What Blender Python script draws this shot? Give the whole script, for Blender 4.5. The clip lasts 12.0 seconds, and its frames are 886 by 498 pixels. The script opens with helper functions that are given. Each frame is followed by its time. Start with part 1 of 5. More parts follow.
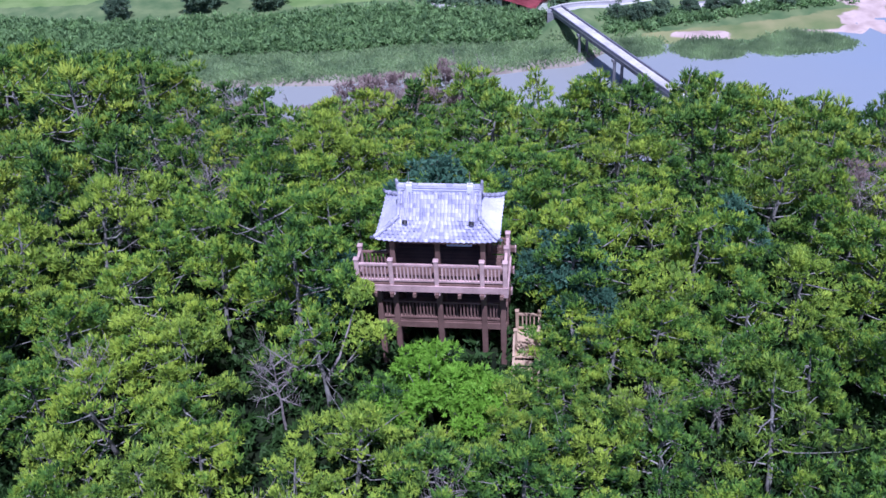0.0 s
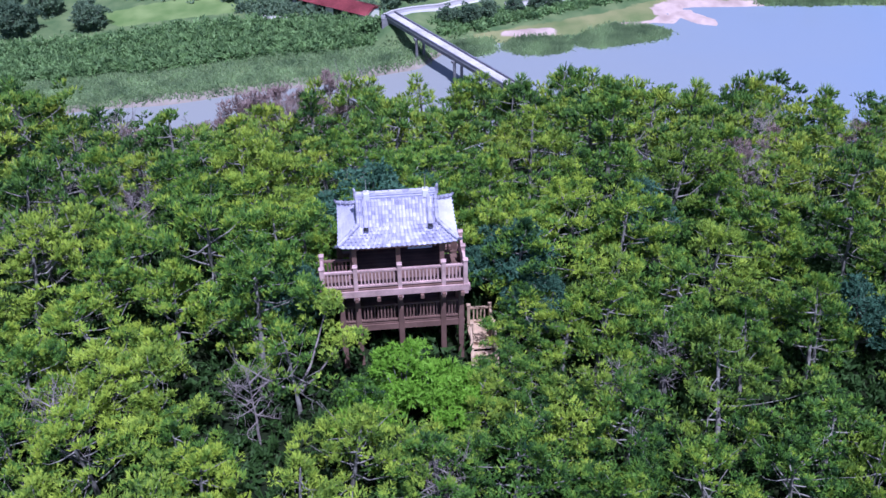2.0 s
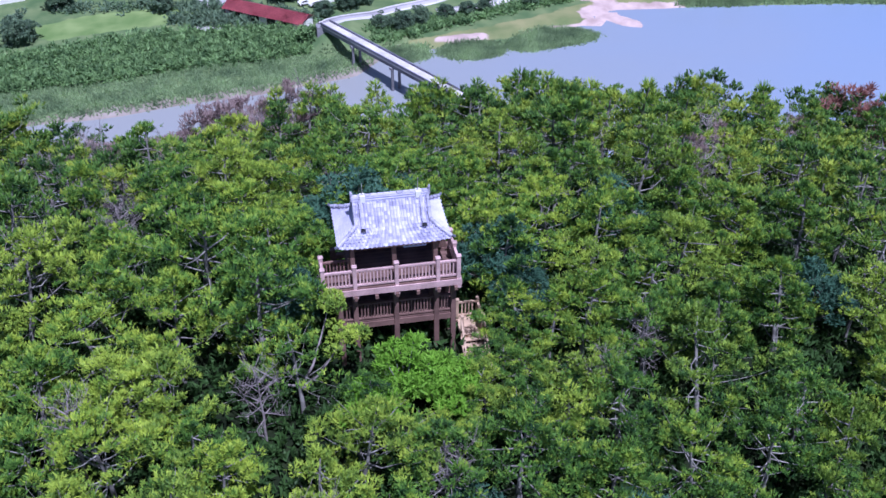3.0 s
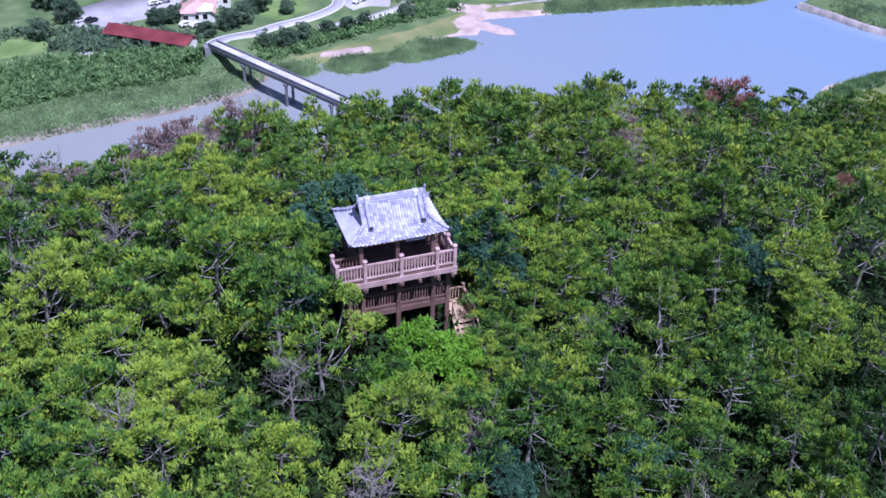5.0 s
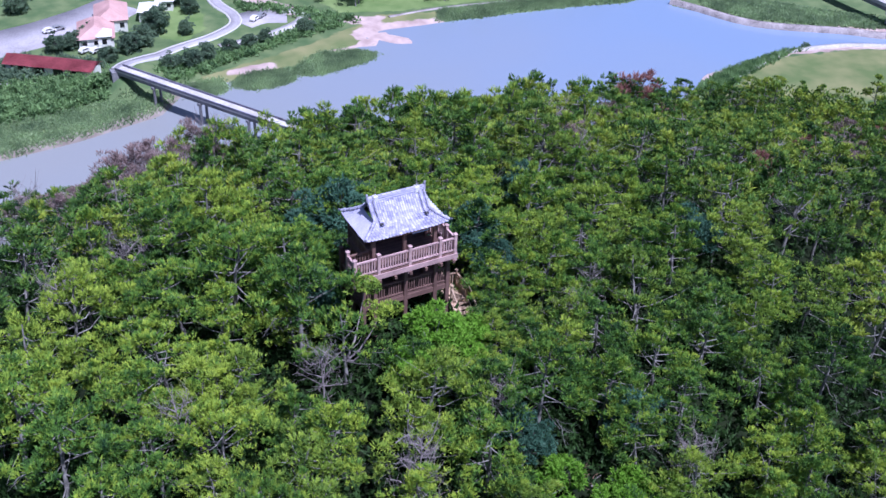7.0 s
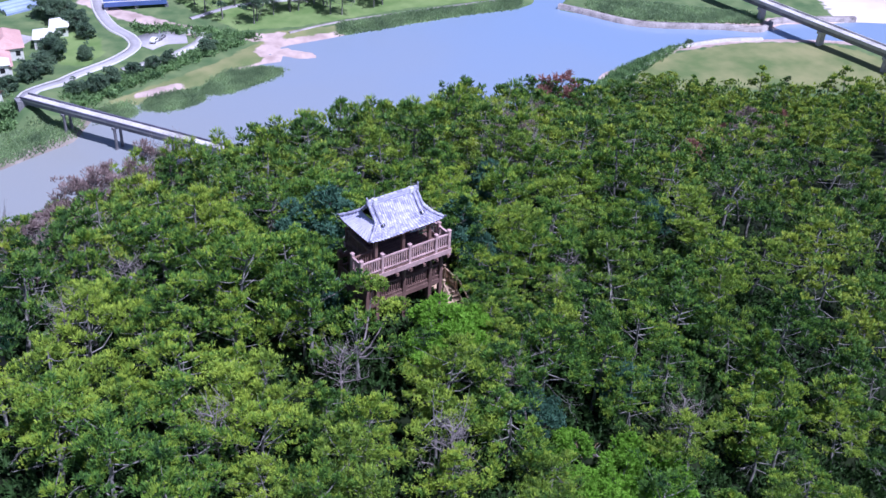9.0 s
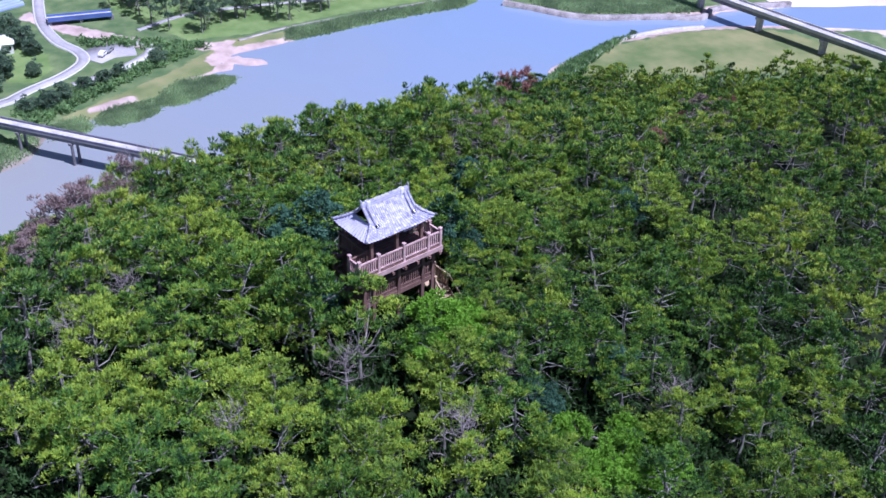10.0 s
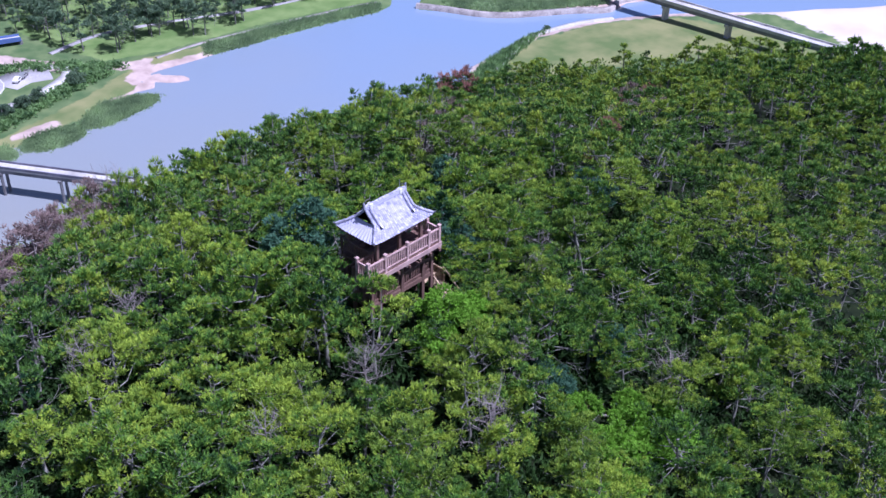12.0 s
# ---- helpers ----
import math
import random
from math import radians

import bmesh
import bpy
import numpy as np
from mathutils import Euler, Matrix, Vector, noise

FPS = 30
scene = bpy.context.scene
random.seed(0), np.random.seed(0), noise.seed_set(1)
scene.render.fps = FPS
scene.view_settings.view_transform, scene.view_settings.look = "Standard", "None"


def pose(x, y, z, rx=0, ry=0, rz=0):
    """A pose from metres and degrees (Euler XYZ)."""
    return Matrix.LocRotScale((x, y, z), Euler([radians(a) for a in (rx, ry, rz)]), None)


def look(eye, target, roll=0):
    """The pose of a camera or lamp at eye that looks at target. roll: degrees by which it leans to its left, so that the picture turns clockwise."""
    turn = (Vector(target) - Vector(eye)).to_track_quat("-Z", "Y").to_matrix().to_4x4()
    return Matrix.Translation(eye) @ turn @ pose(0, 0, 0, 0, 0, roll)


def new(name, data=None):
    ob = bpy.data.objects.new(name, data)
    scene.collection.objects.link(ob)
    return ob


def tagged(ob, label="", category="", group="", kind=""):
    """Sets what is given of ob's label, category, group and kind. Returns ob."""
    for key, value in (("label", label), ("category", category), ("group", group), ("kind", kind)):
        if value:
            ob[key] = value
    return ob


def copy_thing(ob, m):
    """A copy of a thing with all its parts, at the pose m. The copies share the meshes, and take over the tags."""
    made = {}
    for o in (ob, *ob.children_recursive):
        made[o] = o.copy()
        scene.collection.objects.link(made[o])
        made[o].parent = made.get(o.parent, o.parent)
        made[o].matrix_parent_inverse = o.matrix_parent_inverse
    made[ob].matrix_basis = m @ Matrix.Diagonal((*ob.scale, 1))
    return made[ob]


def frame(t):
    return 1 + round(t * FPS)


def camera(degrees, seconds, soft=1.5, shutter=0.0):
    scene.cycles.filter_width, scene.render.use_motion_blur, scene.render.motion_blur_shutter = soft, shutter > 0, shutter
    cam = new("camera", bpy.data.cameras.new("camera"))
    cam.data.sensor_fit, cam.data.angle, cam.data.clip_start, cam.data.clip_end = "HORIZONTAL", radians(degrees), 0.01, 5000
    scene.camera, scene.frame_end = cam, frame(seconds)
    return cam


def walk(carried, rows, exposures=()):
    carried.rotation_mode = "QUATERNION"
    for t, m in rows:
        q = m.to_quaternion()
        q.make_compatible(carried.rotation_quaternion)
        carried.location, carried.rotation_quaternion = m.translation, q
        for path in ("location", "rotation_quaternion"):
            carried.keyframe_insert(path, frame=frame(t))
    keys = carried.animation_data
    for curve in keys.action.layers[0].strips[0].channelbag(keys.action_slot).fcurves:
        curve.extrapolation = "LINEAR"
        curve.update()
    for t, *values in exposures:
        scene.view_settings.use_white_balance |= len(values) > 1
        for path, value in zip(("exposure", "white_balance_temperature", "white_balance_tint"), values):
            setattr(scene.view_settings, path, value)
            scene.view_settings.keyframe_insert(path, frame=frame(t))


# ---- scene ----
cam = camera(46.00, 12.0, soft=1.5)
# seconds, x, y, z, yaw, pitch, roll
PATH = [
    (0, 5.518, -35.574, 28.423, 8.251, -36.428, -3.529),
    (0.5, 4.043, -35.774, 28.649, 5.418, -36.590, -3.094),
    (1, 2.392, -36.191, 28.935, 2.171, -36.642, -2.456),
    (1.5, 0.650, -36.709, 29.259, -1.314, -36.620, -1.736),
    (2, -1.111, -37.337, 29.712, -4.755, -36.569, -1.075),
    (2.5, -2.987, -38.143, 30.245, -7.957, -36.449, -0.429),
    (3, -4.861, -39.033, 30.886, -10.313, -36.309, 0.058),
    (5, -13.583, -42.417, 33.551, -20.554, -35.569, 1.962),
    (5.5, -15.422, -42.859, 33.931, -22.568, -35.358, 2.042),
    (6, -18.008, -43.460, 34.547, -24.995, -35.154, 2.344),
    (6.5, -20.188, -43.913, 35.237, -27.090, -35.022, 2.317),
    (7, -22.611, -44.331, 35.720, -29.229, -34.798, 2.430),
    (9, -30.805, -43.380, 36.653, -37.579, -33.816, 3.073),
    (9.5, -32.617, -43.173, 36.981, -39.424, -33.743, 2.449),
    (10, -34.293, -42.701, 37.492, -41.349, -33.748, 2.124),
    (10.5, -36.067, -42.153, 37.843, -43.219, -33.690, 1.855),
    (11, -37.687, -41.425, 37.983, -44.947, -33.575, 1.639),
    (11.5, -39.064, -40.545, 37.943, -46.436, -33.439, 1.484),
    (12, -40.283, -39.391, 37.860, -47.982, -33.353, 1.374),
]
walk(cam, [(t, pose(x, y, z) @ pose(0, 0, 0, 0, 0, yaw) @ pose(0, 0, 0, 90 + pitch) @ pose(0, 0, 0, 0, 0, roll)) for t, x, y, z, yaw, pitch, roll in PATH], [(0, 0.13, 5080, 28), (12, 0.2, 5200, 27)])

# ---- light ----
SUN_EL, SUN_AZ = 63.0, 165.0          # azimuth clockwise from +y
world = bpy.data.worlds.new("sky")
scene.world = world
world.use_nodes = True
wn = world.node_tree
sky = wn.nodes.new("ShaderNodeTexSky")
sky.sky_type = "NISHITA"
sky.sun_disc = False
sky.sun_elevation, sky.sun_rotation = radians(SUN_EL), radians(SUN_AZ)
sky.air_density, sky.dust_density, sky.ozone_density = 1.0, 1.6, 1.6
wn.nodes["Background"].inputs["Strength"].default_value = 0.056
wn.links.new(sky.outputs[0], wn.nodes["Background"].inputs["Color"])
sun_data = bpy.data.lights.new("sun", "SUN")
sun_data.energy, sun_data.angle, sun_data.color = 5.0, radians(0.5), (1.0, 0.95, 0.88)
sun = new("sun", sun_data)
to_sun = Vector((math.sin(radians(SUN_AZ)) * math.cos(radians(SUN_EL)), math.cos(radians(SUN_AZ)) * math.cos(radians(SUN_EL)), math.sin(radians(SUN_EL))))
sun.matrix_world = look(to_sun * 200, (0, 0, 0))
scene.view_settings.exposure = 0.0


# ---- materials ----
def material(name, colour, rough=0.8, metal=0.0, noise_scale=3.0, amount=0.25, fine=20.0, bump=0.0, tint=None, per_object=0.0, island=0.0, spec=0.5, tree=0.0, swing=1.0):
    """A principled surface whose colour wanders at two scales, with fine relief."""
    m = bpy.data.materials.new(name)
    m.use_nodes = True
    nt = m.node_tree
    p = nt.nodes["Principled BSDF"]
    p.inputs["Roughness"].default_value = rough
    p.inputs["Metallic"].default_value = metal
    p.inputs["Specular IOR Level"].default_value = spec
    geo = nt.nodes.new("ShaderNodeNewGeometry")
    n1, n2 = nt.nodes.new("ShaderNodeTexNoise"), nt.nodes.new("ShaderNodeTexNoise")
    n1.inputs["Scale"].default_value, n2.inputs["Scale"].default_value = noise_scale, fine
    n1.inputs["Detail"].default_value = 4
    nt.links.new(geo.outputs["Position"], n1.inputs["Vector"])
    nt.links.new(geo.outputs["Position"], n2.inputs["Vector"])
    add = nt.nodes.new("ShaderNodeMath")
    add.operation = "MULTIPLY_ADD"
    nt.links.new(n2.outputs["Fac"], add.inputs[0])
    add.inputs[1].default_value = 0.5
    wide = nt.nodes.new("ShaderNodeMath")
    wide.operation = "MULTIPLY_ADD"
    nt.links.new(n1.outputs["Fac"], wide.inputs[0])
    wide.inputs[1].default_value, wide.inputs[2].default_value = swing, 0.5 - 0.5 * swing
    nt.links.new(wide.outputs[0], add.inputs[2])
    value = add.outputs[0]
    kind = nt.nodes.new("ShaderNodeAttribute")
    kind.attribute_name = "tree"
    for socket, weight in ((nt.nodes.new("ShaderNodeObjectInfo").outputs["Random"], per_object), (geo.outputs["Random Per Island"], island), (kind.outputs["Fac"], tree)):
        if weight:
            more = nt.nodes.new("ShaderNodeMath")
            more.operation = "MULTIPLY_ADD"
            nt.links.new(socket, more.inputs[0])
            more.inputs[1].default_value = weight
            nt.links.new(value, more.inputs[2])
            value = more.outputs[0]
    ramp = nt.nodes.new("ShaderNodeValToRGB")
    tint = tint or colour
    low = tuple(c * (1 - amount) for c in colour)
    high = tuple(min(1.0, c * (1 + amount)) for c in tint)
    ramp.color_ramp.elements[0].color, ramp.color_ramp.elements[1].color = (*low, 1), (*high, 1)
    spread = nt.nodes.new("ShaderNodeMapRange")
    spread.inputs["From Min"].default_value, spread.inputs["From Max"].default_value = 0.45, 1.0 + 0.9 * (per_object + island + tree)
    nt.links.new(value, spread.inputs["Value"])
    nt.links.new(spread.outputs[0], ramp.inputs[0])
    nt.links.new(ramp.outputs[0], p.inputs["Base Color"])
    if bump:
        b = nt.nodes.new("ShaderNodeBump")
        b.inputs["Strength"].default_value, b.inputs["Distance"].default_value = 0.6, bump
        nt.links.new(n2.outputs["Fac"], b.inputs["Height"])
        nt.links.new(b.outputs[0], p.inputs["Normal"])
    return m


def foliage(name, dark, light, through_light=0.35, per_object=0.5, island=0.5, noise_scale=0.9, rough=0.6, middle=None, tree=0.0, swing=1.0):
    """Leaves: the colour differs from plant to plant and from tuft to tuft; some light passes through."""
    m = material(name, dark, rough, 0.0, noise_scale, 0.25, 9.0, 0.0, light, per_object, island, 0.3, tree, swing)
    nt = m.node_tree
    ramp = next(n for n in nt.nodes if n.type == "VALTORGB")
    if middle:
        ramp.color_ramp.elements.new(0.5).color = (*middle, 1)
    t = nt.nodes.new("ShaderNodeBsdfTranslucent")
    nt.links.new(ramp.outputs[0], t.inputs["Color"])
    mix = nt.nodes.new("ShaderNodeMixShader")
    mix.inputs[0].default_value = through_light
    nt.links.new(nt.nodes["Principled BSDF"].outputs[0], mix.inputs[1])
    nt.links.new(t.outputs[0], mix.inputs[2])
    nt.links.new(mix.outputs[0], nt.nodes["Material Output"].inputs[0])
    return m


PINE = foliage("pine_needles", (0.022, 0.074, 0.028), (0.300, 0.395, 0.044), 0.11, 0.75, 0.15, 1.7, middle=(0.119, 0.256, 0.040), swing=3.3)
YOUNG_PINE = foliage("yellow_green_pine_needles", (0.070, 0.165, 0.038), (0.33, 0.43, 0.055), 0.12, 0.5, 0.15, 1.7, middle=(0.20, 0.32, 0.044), swing=2.8)
FAR_PINE = foliage("far_pine_needles", (0.016, 0.062, 0.028), (0.290, 0.360, 0.044), 0.10, 0.0, 0.15, 1.1, middle=(0.112, 0.232, 0.040), tree=1.0, swing=3.3)
WITHERED = foliage("withered_mauve_needles", (0.20, 0.145, 0.14), (0.38, 0.29, 0.285), 0.2)
BROAD = foliage("fresh_broad_leaves", (0.095, 0.25, 0.020), (0.23, 0.44, 0.042), 0.35, 0.2, 0.4)
DARK_LEAF = foliage("dark_blue_green_leaves", (0.036, 0.105, 0.070), (0.085, 0.185, 0.125), 0.25, 0.4, 0.4)
# undergrowth green darkened so the gaps between crowns read as shade
UNDERLEAF = foliage("shaded_undergrowth_leaves", (0.016, 0.048, 0.015), (0.055, 0.115, 0.030), 0.25, 0.4, 0.4)
RED_LEAF = foliage("dying_red_needles", (0.26, 0.115, 0.10), (0.44, 0.23, 0.20), 0.3)
# far-bank leaves and thicket: greens paled and blued to hold the distance haze
FAR_LEAF = foliage("hazed_far_bank_leaves", (0.060, 0.125, 0.090), (0.20, 0.29, 0.18), 0.35, 0.4, 0.3, 0.8, swing=2.0)
THICKET = foliage("thicket_leaves", (0.085, 0.185, 0.075), (0.235, 0.37, 0.15), 0.3, 0.0, 0.4, 0.6, swing=2.0)
REED = foliage("reeds", (0.22, 0.34, 0.19), (0.38, 0.50, 0.27), 0.5, 0.0, 0.2, 0.25, swing=1.6)
BARK = material("pine_bark", (0.095, 0.09, 0.085), 0.95, 0, 2.0, 0.4, 14.0, 0.02, (0.25, 0.243, 0.24))
DEAD = material("dead_grey_wood", (0.17, 0.15, 0.155), 0.95, 0, 3.0, 0.3, 20.0, 0.01, (0.34, 0.30, 0.31))
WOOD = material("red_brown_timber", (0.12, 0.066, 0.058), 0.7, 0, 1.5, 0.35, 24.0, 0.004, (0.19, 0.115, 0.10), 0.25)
# outer rails and edge beams: timber lightened to pink for the sun on them
RAIL_WOOD = material("sunlit_rail_timber", (0.42, 0.275, 0.28), 0.65, 0, 1.5, 0.35, 24.0, 0.004, (0.56, 0.39, 0.40), 0.2)
PALE_WOOD = material("pale_new_timber", (0.40, 0.28, 0.21), 0.7, 0, 2.0, 0.25, 24.0, 0.003, (0.54, 0.39, 0.28), 0.3)
TILE = material("blue_grey_roof_tile", (0.27, 0.265, 0.42), 0.44, 0, 1.3, 0.30, 12.0, 0.002, (0.56, 0.55, 0.74), 0.75, 0.0, 1.0)
RIDGE_TILE = material("grey_ridge_tile", (0.10, 0.10, 0.17), 0.6, 0, 3.0, 0.45, 16.0, 0.006, (0.46, 0.45, 0.60), 0.5, 0.9, 0.3)
TILE_DARK = material("dark_ridge_tile", (0.06, 0.065, 0.10), 0.5, 0, 2.0, 0.35, 14.0, 0.004, (0.17, 0.18, 0.25), 0.3, 0.0, 0.4)
PLASTER = material("white_plaster", (0.78, 0.78, 0.76), 0.8, 0, 1.0, 0.1, 12.0, 0.002)
BOARD = material("pale_blue_board", (0.42, 0.46, 0.75), 0.5, 0, 2.0, 0.2)
METAL = material("grey_metal", (0.5, 0.5, 0.52), 0.4, 0.8, 4.0, 0.1)
CONCRETE = material("pale_concrete", (0.42, 0.405, 0.41), 0.85, 0, 0.25, 0.25, 3.0, 0.01, (0.55, 0.53, 0.54))
RAIL_PAINT = material("dull_blue_grey_rail_paint", (0.10, 0.10, 0.15), 0.6, 0, 0.6, 0.3, 5.0, 0.0, (0.19, 0.19, 0.26))
# concrete below the bridge decks, their underside shade mixed into the colour
DARK_CONCRETE = material("shade_darkened_concrete", (0.14, 0.14, 0.16), 0.85, 0, 0.4, 0.3, 4.0, 0.01, (0.24, 0.24, 0.27))
QUAY = material("weathered_quay_stone", (0.22, 0.195, 0.20), 0.9, 0, 0.5, 0.35, 4.0, 0.02, (0.40, 0.36, 0.37))
ASPHALT = material("sun_bleached_asphalt", (0.33, 0.315, 0.35), 0.9, 0, 0.15, 0.2, 4.0, 0.0, (0.44, 0.42, 0.46))
LINE = material("white_road_paint", (0.58, 0.57, 0.58), 0.7, 0, 0.5, 0.1)
RED_ROOF = material("red_sheet_roof", (0.28, 0.045, 0.065), 0.6, 0, 0.5, 0.35, 5.0, 0.0, (0.40, 0.10, 0.12))
PINK_ROOF = material("faded_pink_roof", (0.50, 0.29, 0.28), 0.7, 0, 0.4, 0.2, 5.0, 0.0, (0.58, 0.37, 0.35))
BLUE_SHEET = material("pale_blue_sheet", (0.30, 0.38, 0.60), 0.4, 0, 0.3, 0.2, 4.0)
WHITE_PAINT = material("white_car_paint", (0.8, 0.8, 0.8), 0.3, 0, 1.0, 0.05)
GREY_PAINT = material("silver_car_paint", (0.4, 0.41, 0.43), 0.3, 0.4, 1.0, 0.05)
BLACK = material("dark_glass_and_rubber", (0.02, 0.02, 0.025), 0.25, 0, 1.0, 0.1)
BLUE_PAINT = material("blue_painted_steel", (0.10, 0.16, 0.42), 0.5, 0, 0.5, 0.15)


def ground_material():
    m = bpy.data.materials.new("ground_cover")
    m.use_nodes = True
    nt = m.node_tree
    p = nt.nodes["Principled BSDF"]
    p.inputs["Roughness"].default_value = 0.95
    p.inputs["Specular IOR Level"].default_value = 0.15
    geo = nt.nodes.new("ShaderNodeNewGeometry")

    def wander(scale, low, high, detail=5):
        n = nt.nodes.new("ShaderNodeTexNoise")
        n.inputs["Scale"].default_value, n.inputs["Detail"].default_value = scale, detail
        nt.links.new(geo.outputs["Position"], n.inputs["Vector"])
        r = nt.nodes.new("ShaderNodeValToRGB")
        r.color_ramp.elements[0].position, r.color_ramp.elements[1].position = 0.35, 0.68
        r.color_ramp.elements[0].color, r.color_ramp.elements[1].color = (*low, 1), (*high, 1)
        nt.links.new(n.outputs["Fac"], r.inputs[0])
        return r.outputs[0], n

    grass, _ = wander(0.3, (0.085, 0.145, 0.062), (0.175, 0.23, 0.105))
    lawn, _ = wander(0.25, (0.13, 0.21, 0.068), (0.22, 0.30, 0.115))
    sand, _ = wander(0.35, (0.38, 0.29, 0.275), (0.60, 0.475, 0.455))
    dry, _ = wander(0.16, (0.13, 0.18, 0.07), (0.27, 0.27, 0.13))
    # forest floor: needle litter taken near black, with the canopy's shade in its colour
    litter_shade, _ = wander(0.9, (0.007, 0.013, 0.006), (0.020, 0.030, 0.012))
    dune, _ = wander(0.06, (0.56, 0.48, 0.46), (0.78, 0.68, 0.66))
    mud, _ = wander(0.4, (0.20, 0.17, 0.15), (0.33, 0.29, 0.27))
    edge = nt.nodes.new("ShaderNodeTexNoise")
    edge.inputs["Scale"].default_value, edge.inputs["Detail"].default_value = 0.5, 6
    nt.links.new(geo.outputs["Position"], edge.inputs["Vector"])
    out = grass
    for layer, colour in (("lawn", lawn), ("dry", dry), ("sand", sand), ("dune", dune), ("mud", mud), ("litter_shade", litter_shade)):
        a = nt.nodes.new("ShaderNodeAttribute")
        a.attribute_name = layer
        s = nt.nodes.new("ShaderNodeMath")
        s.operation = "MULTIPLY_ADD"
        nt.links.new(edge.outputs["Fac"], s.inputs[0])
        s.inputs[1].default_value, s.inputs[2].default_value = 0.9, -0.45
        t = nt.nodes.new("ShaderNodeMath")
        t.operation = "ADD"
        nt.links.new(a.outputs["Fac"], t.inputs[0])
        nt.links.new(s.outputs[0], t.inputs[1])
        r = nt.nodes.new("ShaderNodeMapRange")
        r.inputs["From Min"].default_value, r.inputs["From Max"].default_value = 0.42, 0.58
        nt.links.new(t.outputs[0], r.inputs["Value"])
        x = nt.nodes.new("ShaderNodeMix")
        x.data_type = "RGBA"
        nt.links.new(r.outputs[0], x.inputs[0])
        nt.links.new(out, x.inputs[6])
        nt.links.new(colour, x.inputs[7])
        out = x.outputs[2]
    nt.links.new(out, p.inputs["Base Color"])
    return m


def water_material():
    m = bpy.data.materials.new("river_water")
    m.use_nodes = True
    nt = m.node_tree
    p = nt.nodes["Principled BSDF"]
    p.inputs["Roughness"].default_value = 0.18
    geo = nt.nodes.new("ShaderNodeNewGeometry")
    # silt near the old bridge, clearer and bluer towards the mouth
    big = nt.nodes.new("ShaderNodeTexNoise")
    big.inputs["Scale"].default_value, big.inputs["Detail"].default_value = 0.05, 4
    nt.links.new(geo.outputs["Position"], big.inputs["Vector"])
    xyz = nt.nodes.new("ShaderNodeSeparateXYZ")
    nt.links.new(geo.outputs["Position"], xyz.inputs[0])
    run = nt.nodes.new("ShaderNodeMapRange")
    run.inputs["From Min"].default_value, run.inputs["From Max"].default_value = 0.0, 125.0
    nt.links.new(xyz.outputs["X"], run.inputs["Value"])
    add = nt.nodes.new("ShaderNodeMath")
    add.operation = "MULTIPLY_ADD"
    nt.links.new(big.outputs["Fac"], add.inputs[0])
    add.inputs[1].default_value = 0.3
    nt.links.new(run.outputs[0], add.inputs[2])
    r = nt.nodes.new("ShaderNodeValToRGB")
    r.color_ramp.elements[0].position, r.color_ramp.elements[1].position = 0.15, 0.95
    r.color_ramp.elements[0].color, r.color_ramp.elements[1].color = (0.29, 0.305, 0.32, 1), (0.225, 0.305, 0.46, 1)
    nt.links.new(add.outputs[0], r.inputs[0])
    nt.links.new(r.outputs[0], p.inputs["Base Color"])
    small = nt.nodes.new("ShaderNodeTexNoise")
    small.inputs["Scale"].default_value, small.inputs["Detail"].default_value = 1.4, 4
    nt.links.new(geo.outputs["Position"], small.inputs["Vector"])
    b = nt.nodes.new("ShaderNodeBump")
    b.inputs["Strength"].default_value, b.inputs["Distance"].default_value = 0.25, 0.06
    nt.links.new(small.outputs["Fac"], b.inputs["Height"])
    nt.links.new(b.outputs[0], p.inputs["Normal"])
    return m


GROUND, WATER = ground_material(), water_material()


# ---- mesh helpers ----
def thing(name, label, category, at=(0, 0, 0), turn=0.0, group="", kind=""):
    ob = new(name)
    ob.empty_display_size = 0.2
    ob.matrix_basis = pose(*at, 0, 0, turn)
    return tagged(ob, label, category, group, kind)


def part(name, bm, mat, parent=None, label="", smooth=False):
    me = bpy.data.meshes.new(name)
    bm.normal_update()
    bm.to_mesh(me)
    bm.free()
    me.materials.append(mat)
    if smooth:
        me.polygons.foreach_set("use_smooth", [True] * len(me.polygons))
    ob = new(name, me)
    ob.parent = parent
    return tagged(ob, label)


def raw(name, verts, faces, mat, parent=None, label=""):
    """A mesh from arrays: faces all of one size."""
    verts, faces = np.asarray(verts, dtype=np.float32), np.asarray(faces, dtype=np.int32)
    me = bpy.data.meshes.new(name)
    k = faces.shape[1]
    me.vertices.add(len(verts))
    me.vertices.foreach_set("co", verts.ravel())
    me.loops.add(faces.size)
    me.loops.foreach_set("vertex_index", faces.ravel())
    me.polygons.add(len(faces))
    me.polygons.foreach_set("loop_start", np.arange(0, faces.size, k, dtype=np.int32))
    me.update(calc_edges=True)
    me.materials.append(mat)
    ob = new(name, me)
    ob.parent = parent
    return tagged(ob, label)


def again(name, ob, m, parent):
    """One more piece on the same mesh."""
    o = new(name, ob.data)
    o.parent = parent
    o.matrix_basis = m
    return o


def box(x0, y0, z0, x1, y1, z1, bm=None, bevel=0.0):
    bm = bm or bmesh.new()
    made = bmesh.ops.create_cube(bm, size=1.0, matrix=Matrix.LocRotScale(((x0 + x1) / 2, (y0 + y1) / 2, (z0 + z1) / 2), None, (abs(x1 - x0), abs(y1 - y0), abs(z1 - z0))))
    if bevel:
        edges = list({e for v in made["verts"] for e in v.link_edges})
        bmesh.ops.bevel(bm, geom=edges, offset=bevel, segments=1, affect="EDGES")
    return bm


